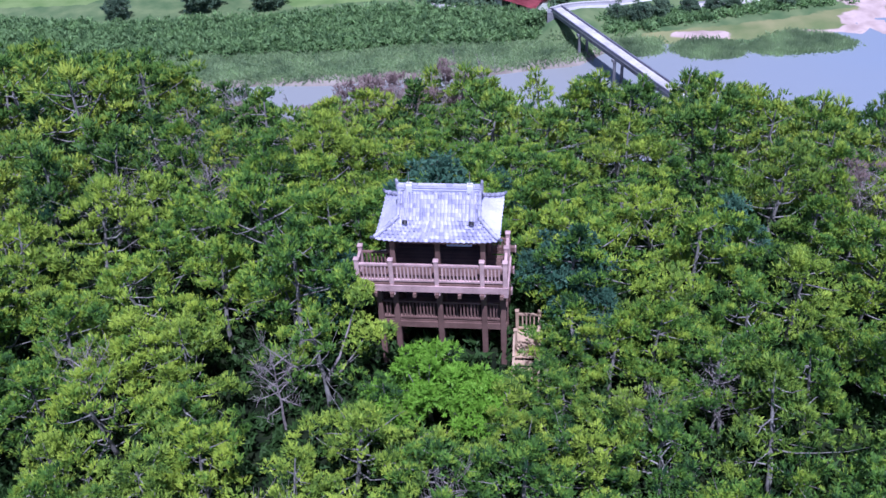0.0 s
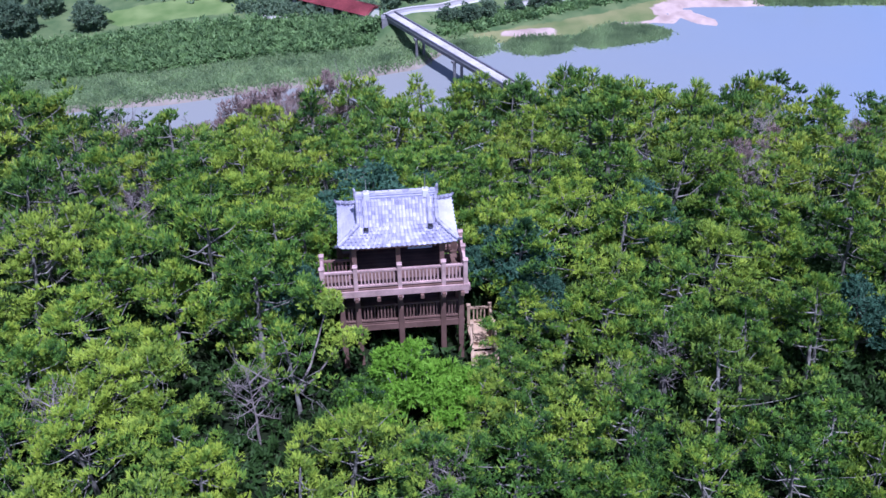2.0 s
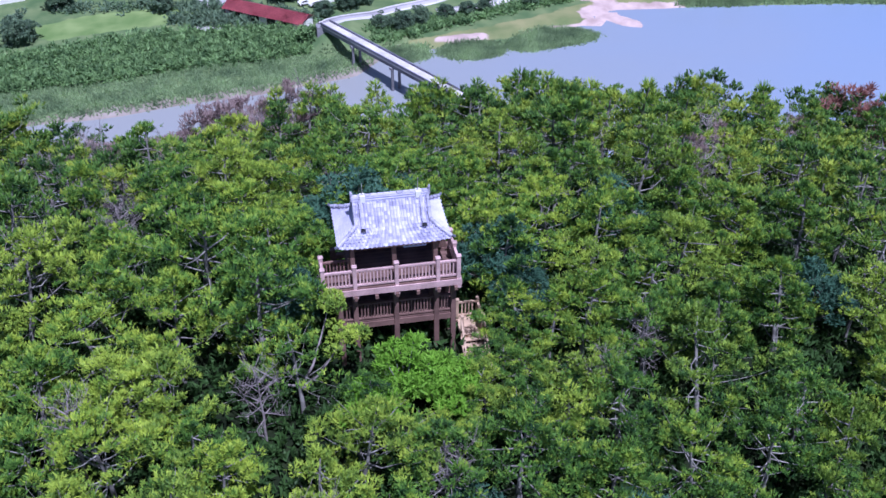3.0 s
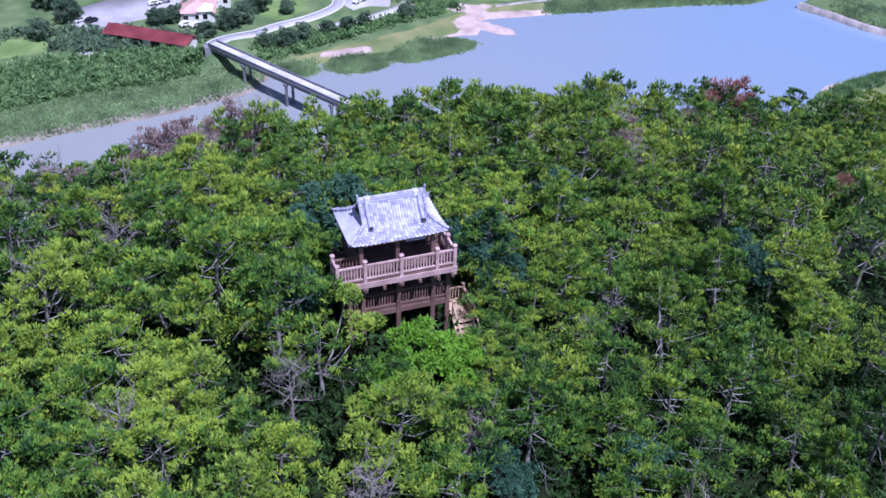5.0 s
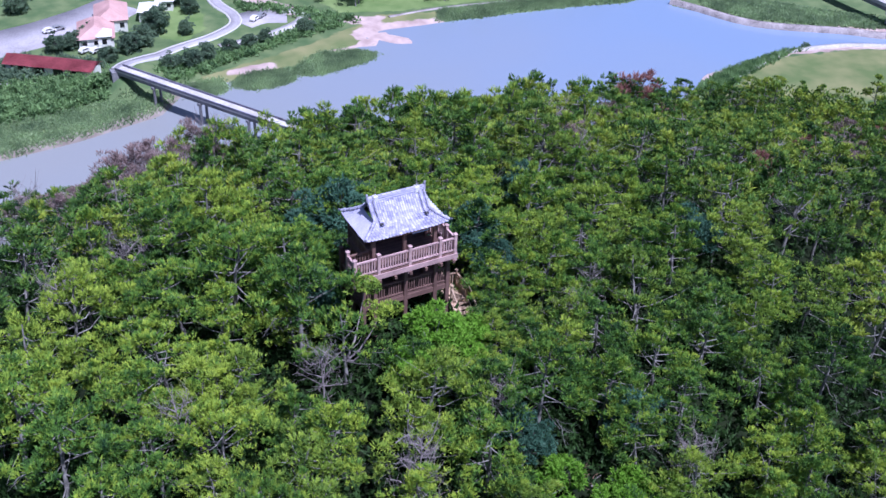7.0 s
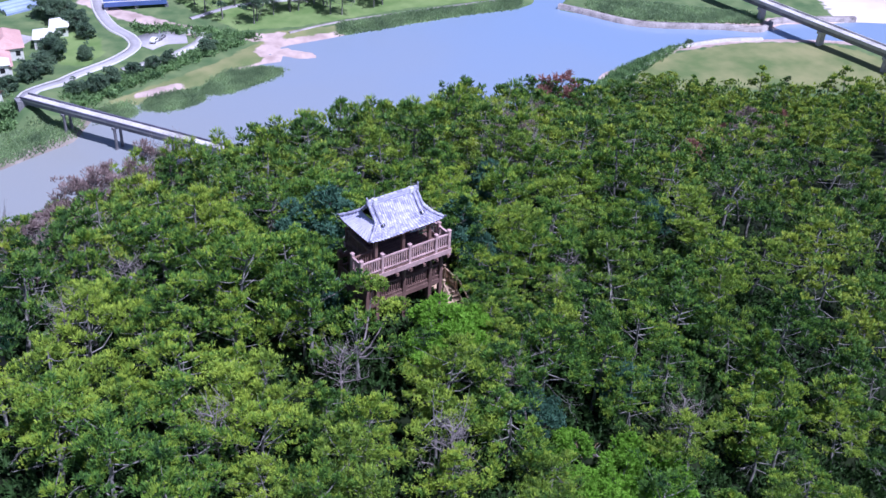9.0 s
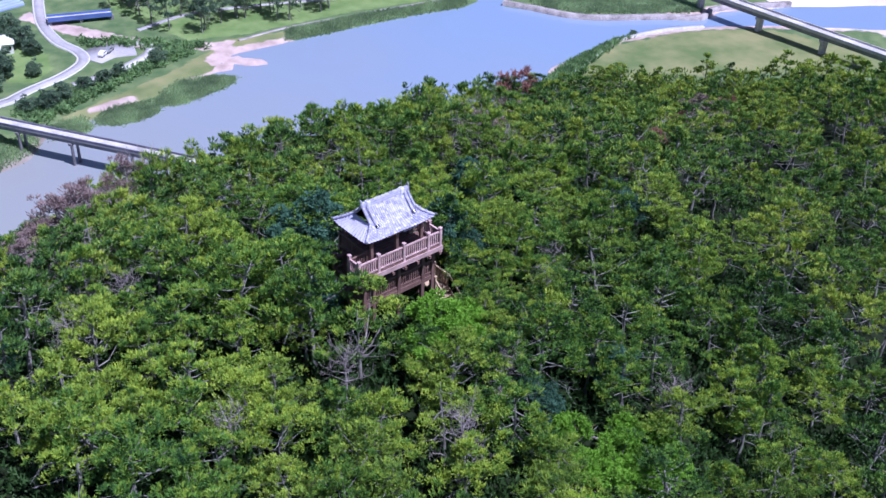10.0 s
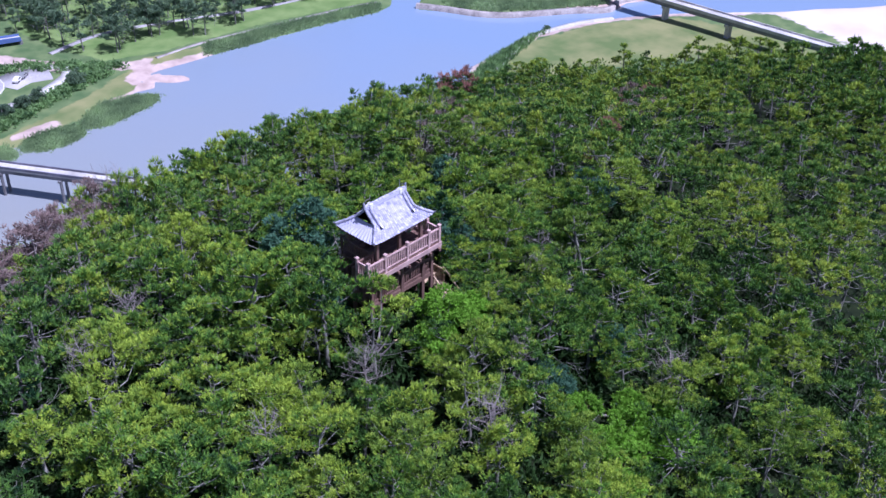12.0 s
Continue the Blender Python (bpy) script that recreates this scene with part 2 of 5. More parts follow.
def beam(a, b, w, h, bm=None):
    """A squared timber from a to b, w wide and h high."""
    bm = bm or bmesh.new()
    a, b = Vector(a), Vector(b)
    d = b - a
    q = d.to_track_quat("Y", "Z").to_matrix().to_4x4()
    bmesh.ops.create_cube(bm, size=1.0, matrix=Matrix.Translation((a + b) / 2) @ q @ Matrix.Diagonal((w, d.length, h, 1)))
    return bm


def rod(a, b, r0, r1=None, sides=8, bm=None):
    bm = bm or bmesh.new()
    a, b = Vector(a), Vector(b)
    d = b - a
    q = d.to_track_quat("Z", "Y").to_matrix().to_4x4()
    bmesh.ops.create_cone(bm, cap_ends=True, segments=sides, radius1=r0, radius2=r0 if r1 is None else r1, depth=d.length, matrix=Matrix.Translation((a + b) / 2) @ q)
    return bm


def tube(points, radii, sides=6):
    """Arrays of a tapered tube along points: vertices and quads."""
    points = np.asarray(points, float)
    d = np.gradient(points, axis=0)
    d /= np.linalg.norm(d, axis=1)[:, None] + 1e-9
    side = np.cross(d, (0.31, 0.83, 0.46))
    side /= np.linalg.norm(side, axis=1)[:, None] + 1e-9
    up = np.cross(d, side)
    a = np.linspace(0, 2 * np.pi, sides, endpoint=False)
    ring = side[:, None] * np.cos(a)[None, :, None] + up[:, None] * np.sin(a)[None, :, None]
    v = (points[:, None] + ring * np.asarray(radii)[:, None, None]).reshape(-1, 3)
    f = []
    for i in range(len(points) - 1):
        for j in range(sides):
            k = (j + 1) % sides
            f.append((i * sides + j, i * sides + k, (i + 1) * sides + k, (i + 1) * sides + j))
    return v, np.array(f)


def joined(pieces):
    vs, fs, n = [], [], 0
    for v, f in pieces:
        vs.append(v)
        fs.append(np.asarray(f) + n)
        n += len(v)
    return np.concatenate(vs), np.concatenate(fs)


# ---- the lie of the land ----
WATER_Z = -36.8


def site(x, y):
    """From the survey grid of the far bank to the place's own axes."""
    k = max(0.0, x - 95)
    return 0.94 * x - 5.5 - 0.09 * k, 0.89 * y - 5.4 - 0.06 * k


def level(z):
    return 37.2 + (z - 36) * 0.9136


RIVER = [site(*p) for p in [(-900, 56), (-400, 88), (-120, 99), (-45, 103), (-26, 105), (-10, 107.2), (2, 109.2), (13, 112), (16.5, 116), (19, 118.4), (24, 119.4), (26.5, 119.4), (31, 120.4), (36.8, 119.8), (38.6, 118.8), (41, 121.2), (45, 123.2), (50, 123.6), (51.5, 124.2), (55.3, 123.2), (55.4, 125.5), (54, 128), (58.6, 122.8), (61.6, 121.2), (61.8, 124), (58, 129.3),
         (64.5, 129.3), (70, 128.8), (80, 127), (86, 127), (100, 125), (111, 123.4), (116, 124.5), (150, 157), (300, 320), (312, 312), (160, 150), (119, 119), (122, 115), (128, 104), (143, 94.7), (150, 89.8), (158, 91), (175, 84), (205, 68), (260, 44), (900, -160),
         (900, -260), (255, 22), (200, 52), (176, 67), (167, 75), (152, 85), (139, 90), (131, 91), (124, 92), (112, 90), (103, 88), (97, 84), (90, 80), (60, 77), (20, 73), (-40, 70), (-120, 60), (-900, 10)]]
FOREST = [(-16, -17), (-26, 0), (-38, 20), (-56, 42), (-74, 60), (-41, 58), (15, 61), (52, 63), (74, 61), (84, 63), (94, 60), (104, 51), (119, 38), (130, 24), (133, 14), (134, 6), (70, -14), (30, -26), (0, -33), (-14, -27)]


def inside(poly, x, y):
    x, y = np.asarray(x, float), np.asarray(y, float)
    out = np.zeros(x.shape, bool)
    for (ax, ay), (bx, by) in zip(poly, poly[1:] + poly[:1]):
        cross = (ay > y) != (by > y)
        out ^= cross & (x < (bx - ax) * (y - ay) / (by - ay + 1e-12) + ax)
    return out


def edge_distance(poly, x, y, closed=True):
    x, y = np.asarray(x, float), np.asarray(y, float)
    best = np.full(x.shape, 1e9)
    for (ax, ay), (bx, by) in zip(poly, poly[1:] + (poly[:1] if closed else [])):
        dx, dy = bx - ax, by - ay
        t = np.clip(((x - ax) * dx + (y - ay) * dy) / (dx * dx + dy * dy + 1e-12), 0, 1)
        best = np.minimum(best, np.hypot(x - ax - t * dx, y - ay - t * dy))
    return best


def soft(v, s):
    return s * np.logaddexp(0, np.asarray(v, float) / s)


def hill(x, y):
    """Height of the hill's ground: a wooded knoll that falls to the river."""
    x, y = np.asarray(x, float), np.asarray(y, float)
    west, east = 1 / (1 + np.exp((x + 33) / 4)), 1 / (1 + np.exp((9 - x) / 3))
    z = -5.1 - (0.42 - 0.12 * west - 0.04 * east) * soft(y - 14, 3) - (0.50 - 0.3 * west) * soft(y - 38, 4) - 0.29 * soft(x - 17, 4) - 0.025 * soft(x - 45, 5) - 0.10 * soft(-x - 24, 5) + 6.5 * np.exp(-((x - 50) / 15) ** 2 - ((y - 45) / 13) ** 2)
    z = z - 1.3 * (1 - np.exp(-((x - 0.3) ** 2 + (y - 1.5) ** 2) / 90))
    z = z - 0.33 * soft(-y - 1, 3) / (1 + np.exp(-(x - 2) / 4)) - 0.25 * soft(-y - 14, 4)
    brow = 1 / (1 + np.exp((72 - x) / 6))
    z = z + brow * (2.9 + 4.6 / (1 + np.exp((y - 20) / 5)))
    return z + 0.5 * np.sin(x * 0.21 + 1) * np.cos(y * 0.17)


def ground_z(x, y):
    x, y = np.asarray(x, float), np.asarray(y, float)
    d = edge_distance(RIVER, x, y) * np.where(inside(RIVER, x, y), -1, 1)
    flat = WATER_Z + np.clip(d * 0.3, -1.6, 0.55) + 0.12 * np.sin(x * 0.3) * np.sin(y * 0.27)
    bx, by = site(9.8, 122.5)
    ramp = level(-40.75) - np.where(y > by, 0.24, 0.8) * np.hypot(x - bx, y - by) - 0.25 * np.abs(x - bx - 0.75 * np.maximum(0, y - by))
    return np.maximum(np.maximum(flat, ramp), hill(x, y)), d


def build_ground():
    far = [220, 260, 320, 420, 600, 900, 1400, 2400, 3600]
    xs = np.array([-v for v in far[::-1]] + [-190, -160, -140, -120, -108, -98, -90, -84] + list(np.arange(-80, 216, 1.5)) + [218] + far[1:], float)
    ys = np.array([-v for v in far[::-1]] + [-180, -140, -110, -85, -65, -50, -42] + list(np.arange(-36, 200, 1.5)) + far, float)
    xx, yy = np.meshgrid(xs, ys)
    zz, d = ground_z(xx, yy)
    ny, nx = xx.shape
    i = np.arange(ny * nx).reshape(ny, nx)
    faces = np.stack([i[:-1, :-1], i[:-1, 1:], i[1:, 1:], i[1:, :-1]], -1).reshape(-1, 4)
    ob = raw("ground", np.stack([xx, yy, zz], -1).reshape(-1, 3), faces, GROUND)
    tagged(ob, "hilly ground with grass, sand and shade-darkened forest floor", "ground", kind="structure")
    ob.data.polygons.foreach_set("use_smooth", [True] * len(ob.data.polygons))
    x, y, z, d = xx.ravel(), yy.ravel(), zz.ravel(), d.ravel()

    def ramp(poly, width=2.0):
        poly = poly if poly is FOREST else [site(*p) for p in poly]
        return np.clip(0.5 + edge_distance(poly, x, y) * np.where(inside(poly, x, y), 1, -1) / width, 0, 1)

    beach = [(157, 82), (164, 76), (176, 64), (172, 48), (166, 33), (172, 18), (260, -120), (900, -300), (900, 60), (300, 150), (180, 100), (170, 86)]
    shore = [(15, 114), (20, 118), (48, 122), (58, 120), (66, 119), (72, 127), (72, 132), (60, 135.5), (52, 131), (44, 127.5), (33, 125), (24, 122.5), (17, 119)]
    creek = [(52, 129.6), (56, 131.4), (64, 131.0), (71, 129.9), (72, 127), (66, 123), (61, 119.5), (57, 122), (53, 125.5)]
    creek_back = [(36, 172), (40, 160), (47, 147), (52, 139), (62, 134), (58, 131), (48, 138), (42, 147), (37, 158), (33, 170)]
    plain = [(94, 84), (124, 91.5), (139, 89.5), (152, 84), (158, 76), (164, 60), (166, 40), (150, 52), (130, 67), (112, 70), (92, 72)]
    fields = [(55, 139), (66, 135.5), (80, 134.5), (100, 131), (114, 128), (118, 150), (95, 165), (80, 185), (55, 185), (50, 165), (52, 148)], [(-34, 133), (-16, 136), (-8, 139), (-8, 143), (-26, 143), (-38, 138)], [(24, 138), (29, 142), (31, 150), (29, 160), (24, 152), (20, 142)], [(-60, 152), (-12, 168), (-4, 190), (-70, 190)], [(-150, 128), (-70, 134), (-60, 146), (-150, 150)]
    layers = {
        "lawn": np.max([ramp(f) for f in fields], 0),
        "dry": np.maximum(ramp(plain, 4) * np.clip((d - 2.0) / 2, 0, 1), 1.0 * ramp(shore, 3)),
        "sand": np.max([ramp(creek), ramp(creek_back), np.where((x > 89) & (y < 79) & (y > 50), np.clip((2.6 - d) / 2 + 0.5, 0, 1), 0), ramp(shore, 1.5) * np.clip((1.2 - d) / 2 + 0.25, 0, 1), ramp([(27, 121), (34, 121.6), (35.5, 122.6), (32.5, 123.5), (27, 122.5)], 1.5)], 0),
        "dune": ramp(beach, 6),
        "mud": np.where((x < 15) & (y > 74), np.clip(1.1 - 0.35 * d, 0, 1) * (d < 2.4), 0),
        # mask of the floor whose colour holds the shade under the trees
        "litter_shade": np.where(z > -35.4, 1.0, ramp(FOREST, 3)) * (y < 74),
    }
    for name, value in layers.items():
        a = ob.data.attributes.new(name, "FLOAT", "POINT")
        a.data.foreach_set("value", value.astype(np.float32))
    return ob


build_ground()
wm = bmesh.new()
bmesh.ops.create_grid(wm, x_segments=1, y_segments=1, size=3400, matrix=Matrix.Translation((0, 0, WATER_Z)))
tagged(part("water", wm, WATER), "calm pale blue-grey river water", "water", kind="structure")


def strip(name, line, width, z, mat, label, category="road", height=0.12):
    """A thin slab along a line on the flat land."""
    p = np.array(line, float)
    d = np.gradient(p, axis=0)
    n = np.stack([-d[:, 1], d[:, 0]], 1) / np.linalg.norm(d, axis=1)[:, None]
    w = np.broadcast_to(np.asarray(width, float), (len(p),))[:, None] / 2
    k = len(p)
    z = np.broadcast_to(np.asarray(z, float), (k,))
    rows = [np.c_[p + n * w, z], np.c_[p - n * w, z], np.c_[p - n * w, z - height - 0.6], np.c_[p + n * w, z - height - 0.6]]
    v = np.concatenate(rows)
    f = [(a * k + i, a * k + i + 1, b * k + i + 1, b * k + i) for a, b in ((1, 0), (2, 1), (0, 3)) for i in range(k - 1)]
    return tagged(raw(name, v, f, mat), label, category, kind="structure")


def curve_line(points, step=1.5):
    """A smooth line through points."""
    p = [np.array(site(*q), float) for q in points]
    p = [2 * p[0] - p[1]] + p + [2 * p[-1] - p[-2]]
    out = []
    for a, b, c, d in zip(p, p[1:], p[2:], p[3:]):
        m = max(2, int(np.linalg.norm(c - b) / step))
        for i in range(m):
            t = i / m
            out.append(0.5 * (2 * b + (c - a) * t + (2 * a - 5 * b + 4 * c - d) * t * t + (3 * b - a - 3 * c + d) * t ** 3))
    return np.array(out + [p[-2]])


def offset(line, w):
    d = np.gradient(line, axis=0)
    return line + np.stack([-d[:, 1], d[:, 0]], 1) / np.linalg.norm(d, axis=1)[:, None] * w


LAND = WATER_Z + 0.62
main_road = curve_line([(9.6, 122.8), (12.3, 127.6), (20, 134.4), (29, 137.8), (34.5, 141.8), (35.6, 147), (34.6, 154), (36, 165), (41, 180), (48, 200)])
road_z = np.maximum(LAND + 0.1, level(-40.6) - 0.25 * np.hypot(main_road[:, 0] - main_road[0, 0], main_road[:, 1] - main_road[0, 1]))
strip("road", main_road, 1.9, road_z, ASPHALT, "narrow winding asphalt road with pale edges")
for side in (-0.95, 0.95):
    strip("road_edge_line", offset(main_road, side), 0.28, road_z + 0.06, LINE, "white painted road edge line")
strip("lay_by", curve_line([(35.5, 142.2), (40, 143.8), (44.8, 142.3)]), 6.2, LAND + 0.05, ASPHALT, "grey asphalt lay-by beside the road")
strip("loop_road", curve_line([(44, 146), (47.5, 142.5), (46, 138.5), (40, 135.2), (34, 133.6), (29, 133)]), 1.7, LAND + 0.12, CONCRETE, "pale concrete loop road along the shore")
strip("car_park", curve_line([(-11, 146), (-4, 150), (3, 152), (12, 156), (18, 160)]), 10.0, LAND + 0.06, ASPHALT, "wide grey asphalt car park behind the shed")
strip("lane", curve_line([(10.5, 126), (6, 128), (-2, 130), (-12, 134)]), 1.5, LAND + 0.08, CONCRETE, "pale concrete lane")
strip("footpath", curve_line([(104, 83), (113, 86.5), (124, 90.2), (137, 89.3), (146, 86)]), 0.9, LAND + 0.12, CONCRETE, "pale footpath along the sandbank")
strip("bank_path", curve_line([(62, 133.6), (73, 133.6), (85, 131.6), (106, 128.6), (114, 126.8)]), 0.6, LAND + 0.12, QUAY, "brown-grey path on top of the far bank")
strip("park_path", curve_line([(49, 150), (60, 152), (72, 149), (84, 144), (98, 140), (112, 139)]), 0.9, LAND + 0.1, ASPHALT, "grey path through the park")


# ---- the pavilion ----
X0, X1, Y0, Y1 = -3.5, 3.0, 0.0, 4.3          # outer line of the deck's railing
COLS_X, COLS_Y = (-2.0, 0.0, 2.0), (0.75, 3.45)  # roof posts
MID = -2.55                                    # lower floor
FOOT = -5.6
EAVE, RIDGE = 2.02, 3.55
pavilion = thing("observation_pavilion", "two-storey red-brown timber lookout pavilion with a grey tiled hip-and-gable roof", "pavilion")


def posts(name, places, w, z0, z1, mat, bevel=0.02):
    first = None
    for x, y in places:
        if first is None:
            first = part(name, box(-w / 2, -w / 2, z0, w / 2, w / 2, z1, bevel=bevel), mat, pavilion)
            first.matrix_basis = pose(x, y, 0)
        else:
            again(name, first, pose(x, y, 0), pavilion)


def railing(a, b, z, height, mat, gap=0.17, toe=True):
    """Rails and upright bars between two posts; each rail one part, each bar one part."""
    a, b = Vector(a), Vector(b)
    d = (b - a).normalized()
    n = max(2, round((b - a).length / gap))
    part("top_rail", beam((a.x, a.y, z + height), (b.x, b.y, z + height), 0.12, 0.09), mat, pavilion)
    part("bottom_rail", beam((a.x, a.y, z + 0.14), (b.x, b.y, z + 0.14), 0.10, 0.09), mat, pavilion)
    first = None
    turn = math.degrees(math.atan2(d.y, d.x))
    for i in range(1, n):
        p = a.lerp(b, i / n)
        m = pose(p.x, p.y, z, 0, 0, turn)
        if first is None:
            first = part("baluster", box(-0.035, -0.025, 0.18, 0.035, 0.025, height - 0.04), mat, pavilion)
            first.matrix_basis = m
        else:
            again("baluster", first, m, pavilion)


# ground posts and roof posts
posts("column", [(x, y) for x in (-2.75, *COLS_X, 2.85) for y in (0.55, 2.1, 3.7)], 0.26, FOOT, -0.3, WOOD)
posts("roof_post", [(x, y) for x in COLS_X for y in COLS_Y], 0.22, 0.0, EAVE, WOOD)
# deck: planks on beams; a deep front gallery, and a core under the roof behind it
LEFT_D, RIGHT_D, CORE, BACK = 1.0, 2.2, 2.25, 3.95
count = 32
w = (BACK - Y0 + 0.1) / count
planks = {}
for i in range(count):
    y = Y0 - 0.1 + w * (i + 0.5)
    xa, xb = (X0 - 0.08 if y < LEFT_D else -CORE), (X1 + 0.08 if y < RIGHT_D else CORE)
    m = pose(0, y, 0)
    if (xa, xb) not in planks:
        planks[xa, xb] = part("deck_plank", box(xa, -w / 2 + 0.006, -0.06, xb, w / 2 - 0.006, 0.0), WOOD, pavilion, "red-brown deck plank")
        planks[xa, xb].matrix_basis = m
    else:
        again("deck_plank", planks[xa, xb], m, pavilion)
part("edge_beam", box(X0 - 0.15, Y0 - 0.15, -0.40, X1 + 0.15, Y0 + 0.03, -0.07), RAIL_WOOD, pavilion, "broad edge beam in sunlit timber colour")
part("edge_beam", box(X0 - 0.15, Y0 + 0.04, -0.40, X0 + 0.03, LEFT_D + 0.06, -0.07), RAIL_WOOD, pavilion, "broad edge beam in sunlit timber colour")
part("edge_beam", box(X1 - 0.03, Y0 + 0.04, -0.40, X1 + 0.15, RIGHT_D + 0.06, -0.07), RAIL_WOOD, pavilion, "broad edge beam in sunlit timber colour")
part("edge_beam", box(-CORE, BACK - 0.05, -0.40, CORE, BACK + 0.1, -0.07), RAIL_WOOD, pavilion, "broad edge beam in sunlit timber colour")
for x in (-2.75, -2.0, -1.0, 0.0, 1.0, 2.0, 2.85):
    part("joist", box(x - 0.08, Y0 - 0.28, -0.62, x + 0.08, BACK + 0.2 if abs(x) < 2.2 else RIGHT_D, -0.43), WOOD, pavilion)
for y in (0.55, 2.1, 3.7):
    part("girder", box(X0 - 0.1 if y < 1 else -2.9, y - 0.11, -0.86, X1 + 0.22, y + 0.11, -0.63), WOOD, pavilion)
    part("girder_end", box(X1 + 0.22, y - 0.125, -0.88, X1 + 0.28, y + 0.125, -0.61), RAIL_WOOD, pavilion, "pale sawn beam end")
# upper railing
ring = [(X0, LEFT_D), (X0, Y0), (-2.0, Y0), (0.0, Y0), (2.0, Y0), (X1, Y0), (X1, 1.1), (X1, RIGHT_D)]
posts("rail_post", ring, 0.20, -0.55, 1.2, RAIL_WOOD)
posts("post_cap", ring, 0.25, 1.2, 1.3, RAIL_WOOD, 0.03)
posts("post_bracket", ring, 0.27, -0.64, -0.4, RAIL_WOOD, 0.03)
closing = [(-CORE + 0.1, LEFT_D), (-CORE + 0.1, BACK - 0.05), (CORE - 0.1, BACK - 0.05), (CORE - 0.1, RIGHT_D)]
posts("core_post", closing, 0.15, -0.4, 1.1, WOOD)
for p, q in [*zip(ring, ring[1:])]:
    d = (Vector(q) - Vector(p)).normalized() * 0.09
    railing((p[0] + d.x, p[1] + d.y, 0), (q[0] - d.x, q[1] - d.y, 0), 0.0, 0.98, RAIL_WOOD)
for p, q in ((ring[0], closing[0]), (closing[0], closing[1]), (closing[1], closing[2]), (closing[2], closing[3]), (closing[3], ring[-1])):
    d = (Vector(q) - Vector(p)).normalized() * 0.09
    railing((p[0] + d.x, p[1] + d.y, 0), (q[0] - d.x, q[1] - d.y, 0), 0.0, 0.9, WOOD)
# lower floor and its railing between the columns
for y in (0.55, 3.7):
    part("floor_beam", box(-2.9, y - 0.1, MID - 0.4, 3.0, y + 0.1, MID - 0.08), WOOD, pavilion)
for x in (-2.75, 2.85):
    part("floor_beam", box(x - 0.1, 0.66, MID - 0.4, x + 0.1, 3.6, MID - 0.08), WOOD, pavilion)
first = None
for i in range(22):
    m = pose(0.05, 0.5 + 3.25 * (i + 0.5) / 22, MID)
    if first is None:
        first = part("floor_plank", box(-2.9, -0.068, -0.07, 2.9, 0.068, 0.0), WOOD, pavilion, "red-brown floor plank")
        first.matrix_basis = m
    else:
        again("floor_plank", first, m, pavilion)
lower = [-2.75, *COLS_X, 2.85]
for y in (0.55, 3.7):
    for p, q in zip(lower, lower[1:]):
        railing((p + 0.13, y, 0), (q - 0.13, y, 0), MID, 1.05, WOOD, 0.16)
for p, q in ((0.55, 2.1), (2.1, 3.7)):
    railing((-2.75, p + 0.13, 0), (-2.75, q - 0.13, 0), MID, 1.05, WOOD, 0.16)
railing((2.85, 2.23, 0), (2.85, 3.57, 0), MID, 1.05, WOOD, 0.16)
# inner stair to the deck and a bench under the roof
part("name_board", box(0.45, 0.60, EAVE - 0.42, 1.55, 0.66, EAVE - 0.14, bevel=0.01), BOARD, pavilion, "pale blue-white name board under the eave")
part("bench", box(-1.7, 3.0, 0.0, 1.7, 3.3, 0.42, bevel=0.02), WOOD, pavilion, "plain timber bench")

# landing and stair on the side, down towards the front
SX0, SX1, LZ = 3.3, 4.5, -4.4
part("landing", box(SX0, 0.7, LZ - 0.16, SX1, 2.2, LZ - 0.01), PALE_WOOD, pavilion, "pale timber landing")
corners = [(SX1 - 0.06, 2.14), (SX0 + 0.08, 2.14), (SX1 - 0.06, 0.76), (SX0 + 0.08, 0.76)]
posts("landing_post", corners, 0.15, FOOT - 0.3, LZ + 1.15, PALE_WOOD)
posts("landing_post_cap", corners, 0.2, LZ + 1.15, LZ + 1.23, PALE_WOOD)
railing((SX0 + 0.16, 2.14, 0), (SX1 - 0.14, 2.14, 0), LZ, 0.98, PALE_WOOD)
railing((SX1 - 0.06, 0.84, 0), (SX1 - 0.06, 2.06, 0), LZ, 0.98, PALE_WOOD)
STEPS = 8
for i in range(STEPS):
    y, z = 0.7 - 0.27 * (i + 1), LZ - 0.2 * (i + 1)
    part("step", box(SX0 + 0.04, y, z - 0.05, SX1 - 0.02, y + 0.31, z), PALE_WOOD, pavilion, "pale timber step")
end = Vector((0, 0.7 - 0.27 * STEPS, LZ - 0.2 * STEPS))
for x in (SX0 + 0.02, SX1 - 0.01):
    part("stringer", beam((x, 0.7, LZ - 0.14), (x, end.y, end.z - 0.14), 0.07, 0.26), PALE_WOOD, pavilion)
    part("handrail", beam((x, 0.7, LZ + 0.98), (x, end.y, end.z + 0.98), 0.09, 0.09), PALE_WOOD, pavilion)
    posts("stair_post", [(x, end.y)], 0.13, FOOT - 0.6, end.z + 1.1, PALE_WOOD)
part("threshold_step", box(-2.2, -1.3, FOOT + 0.4, -0.6, -0.95, FOOT + 0.62, bevel=0.02), PALE_WOOD, pavilion, "pale timber kerb in front of the columns")

# roof: two-sided slope with small gables above hipped ends
EX0, EX1, EY0, EY1 = -2.68, 2.74, 0.3, 3.85
RX0, RX1, RY = -1.68, 1.82, 2.08
GZ = 2.72                                       # foot of the gables


def sag(t):
    """Slope from eave (0) to ridge (1), hollow in the middle."""
    return t - 0.10 * math.sin(math.pi * t)


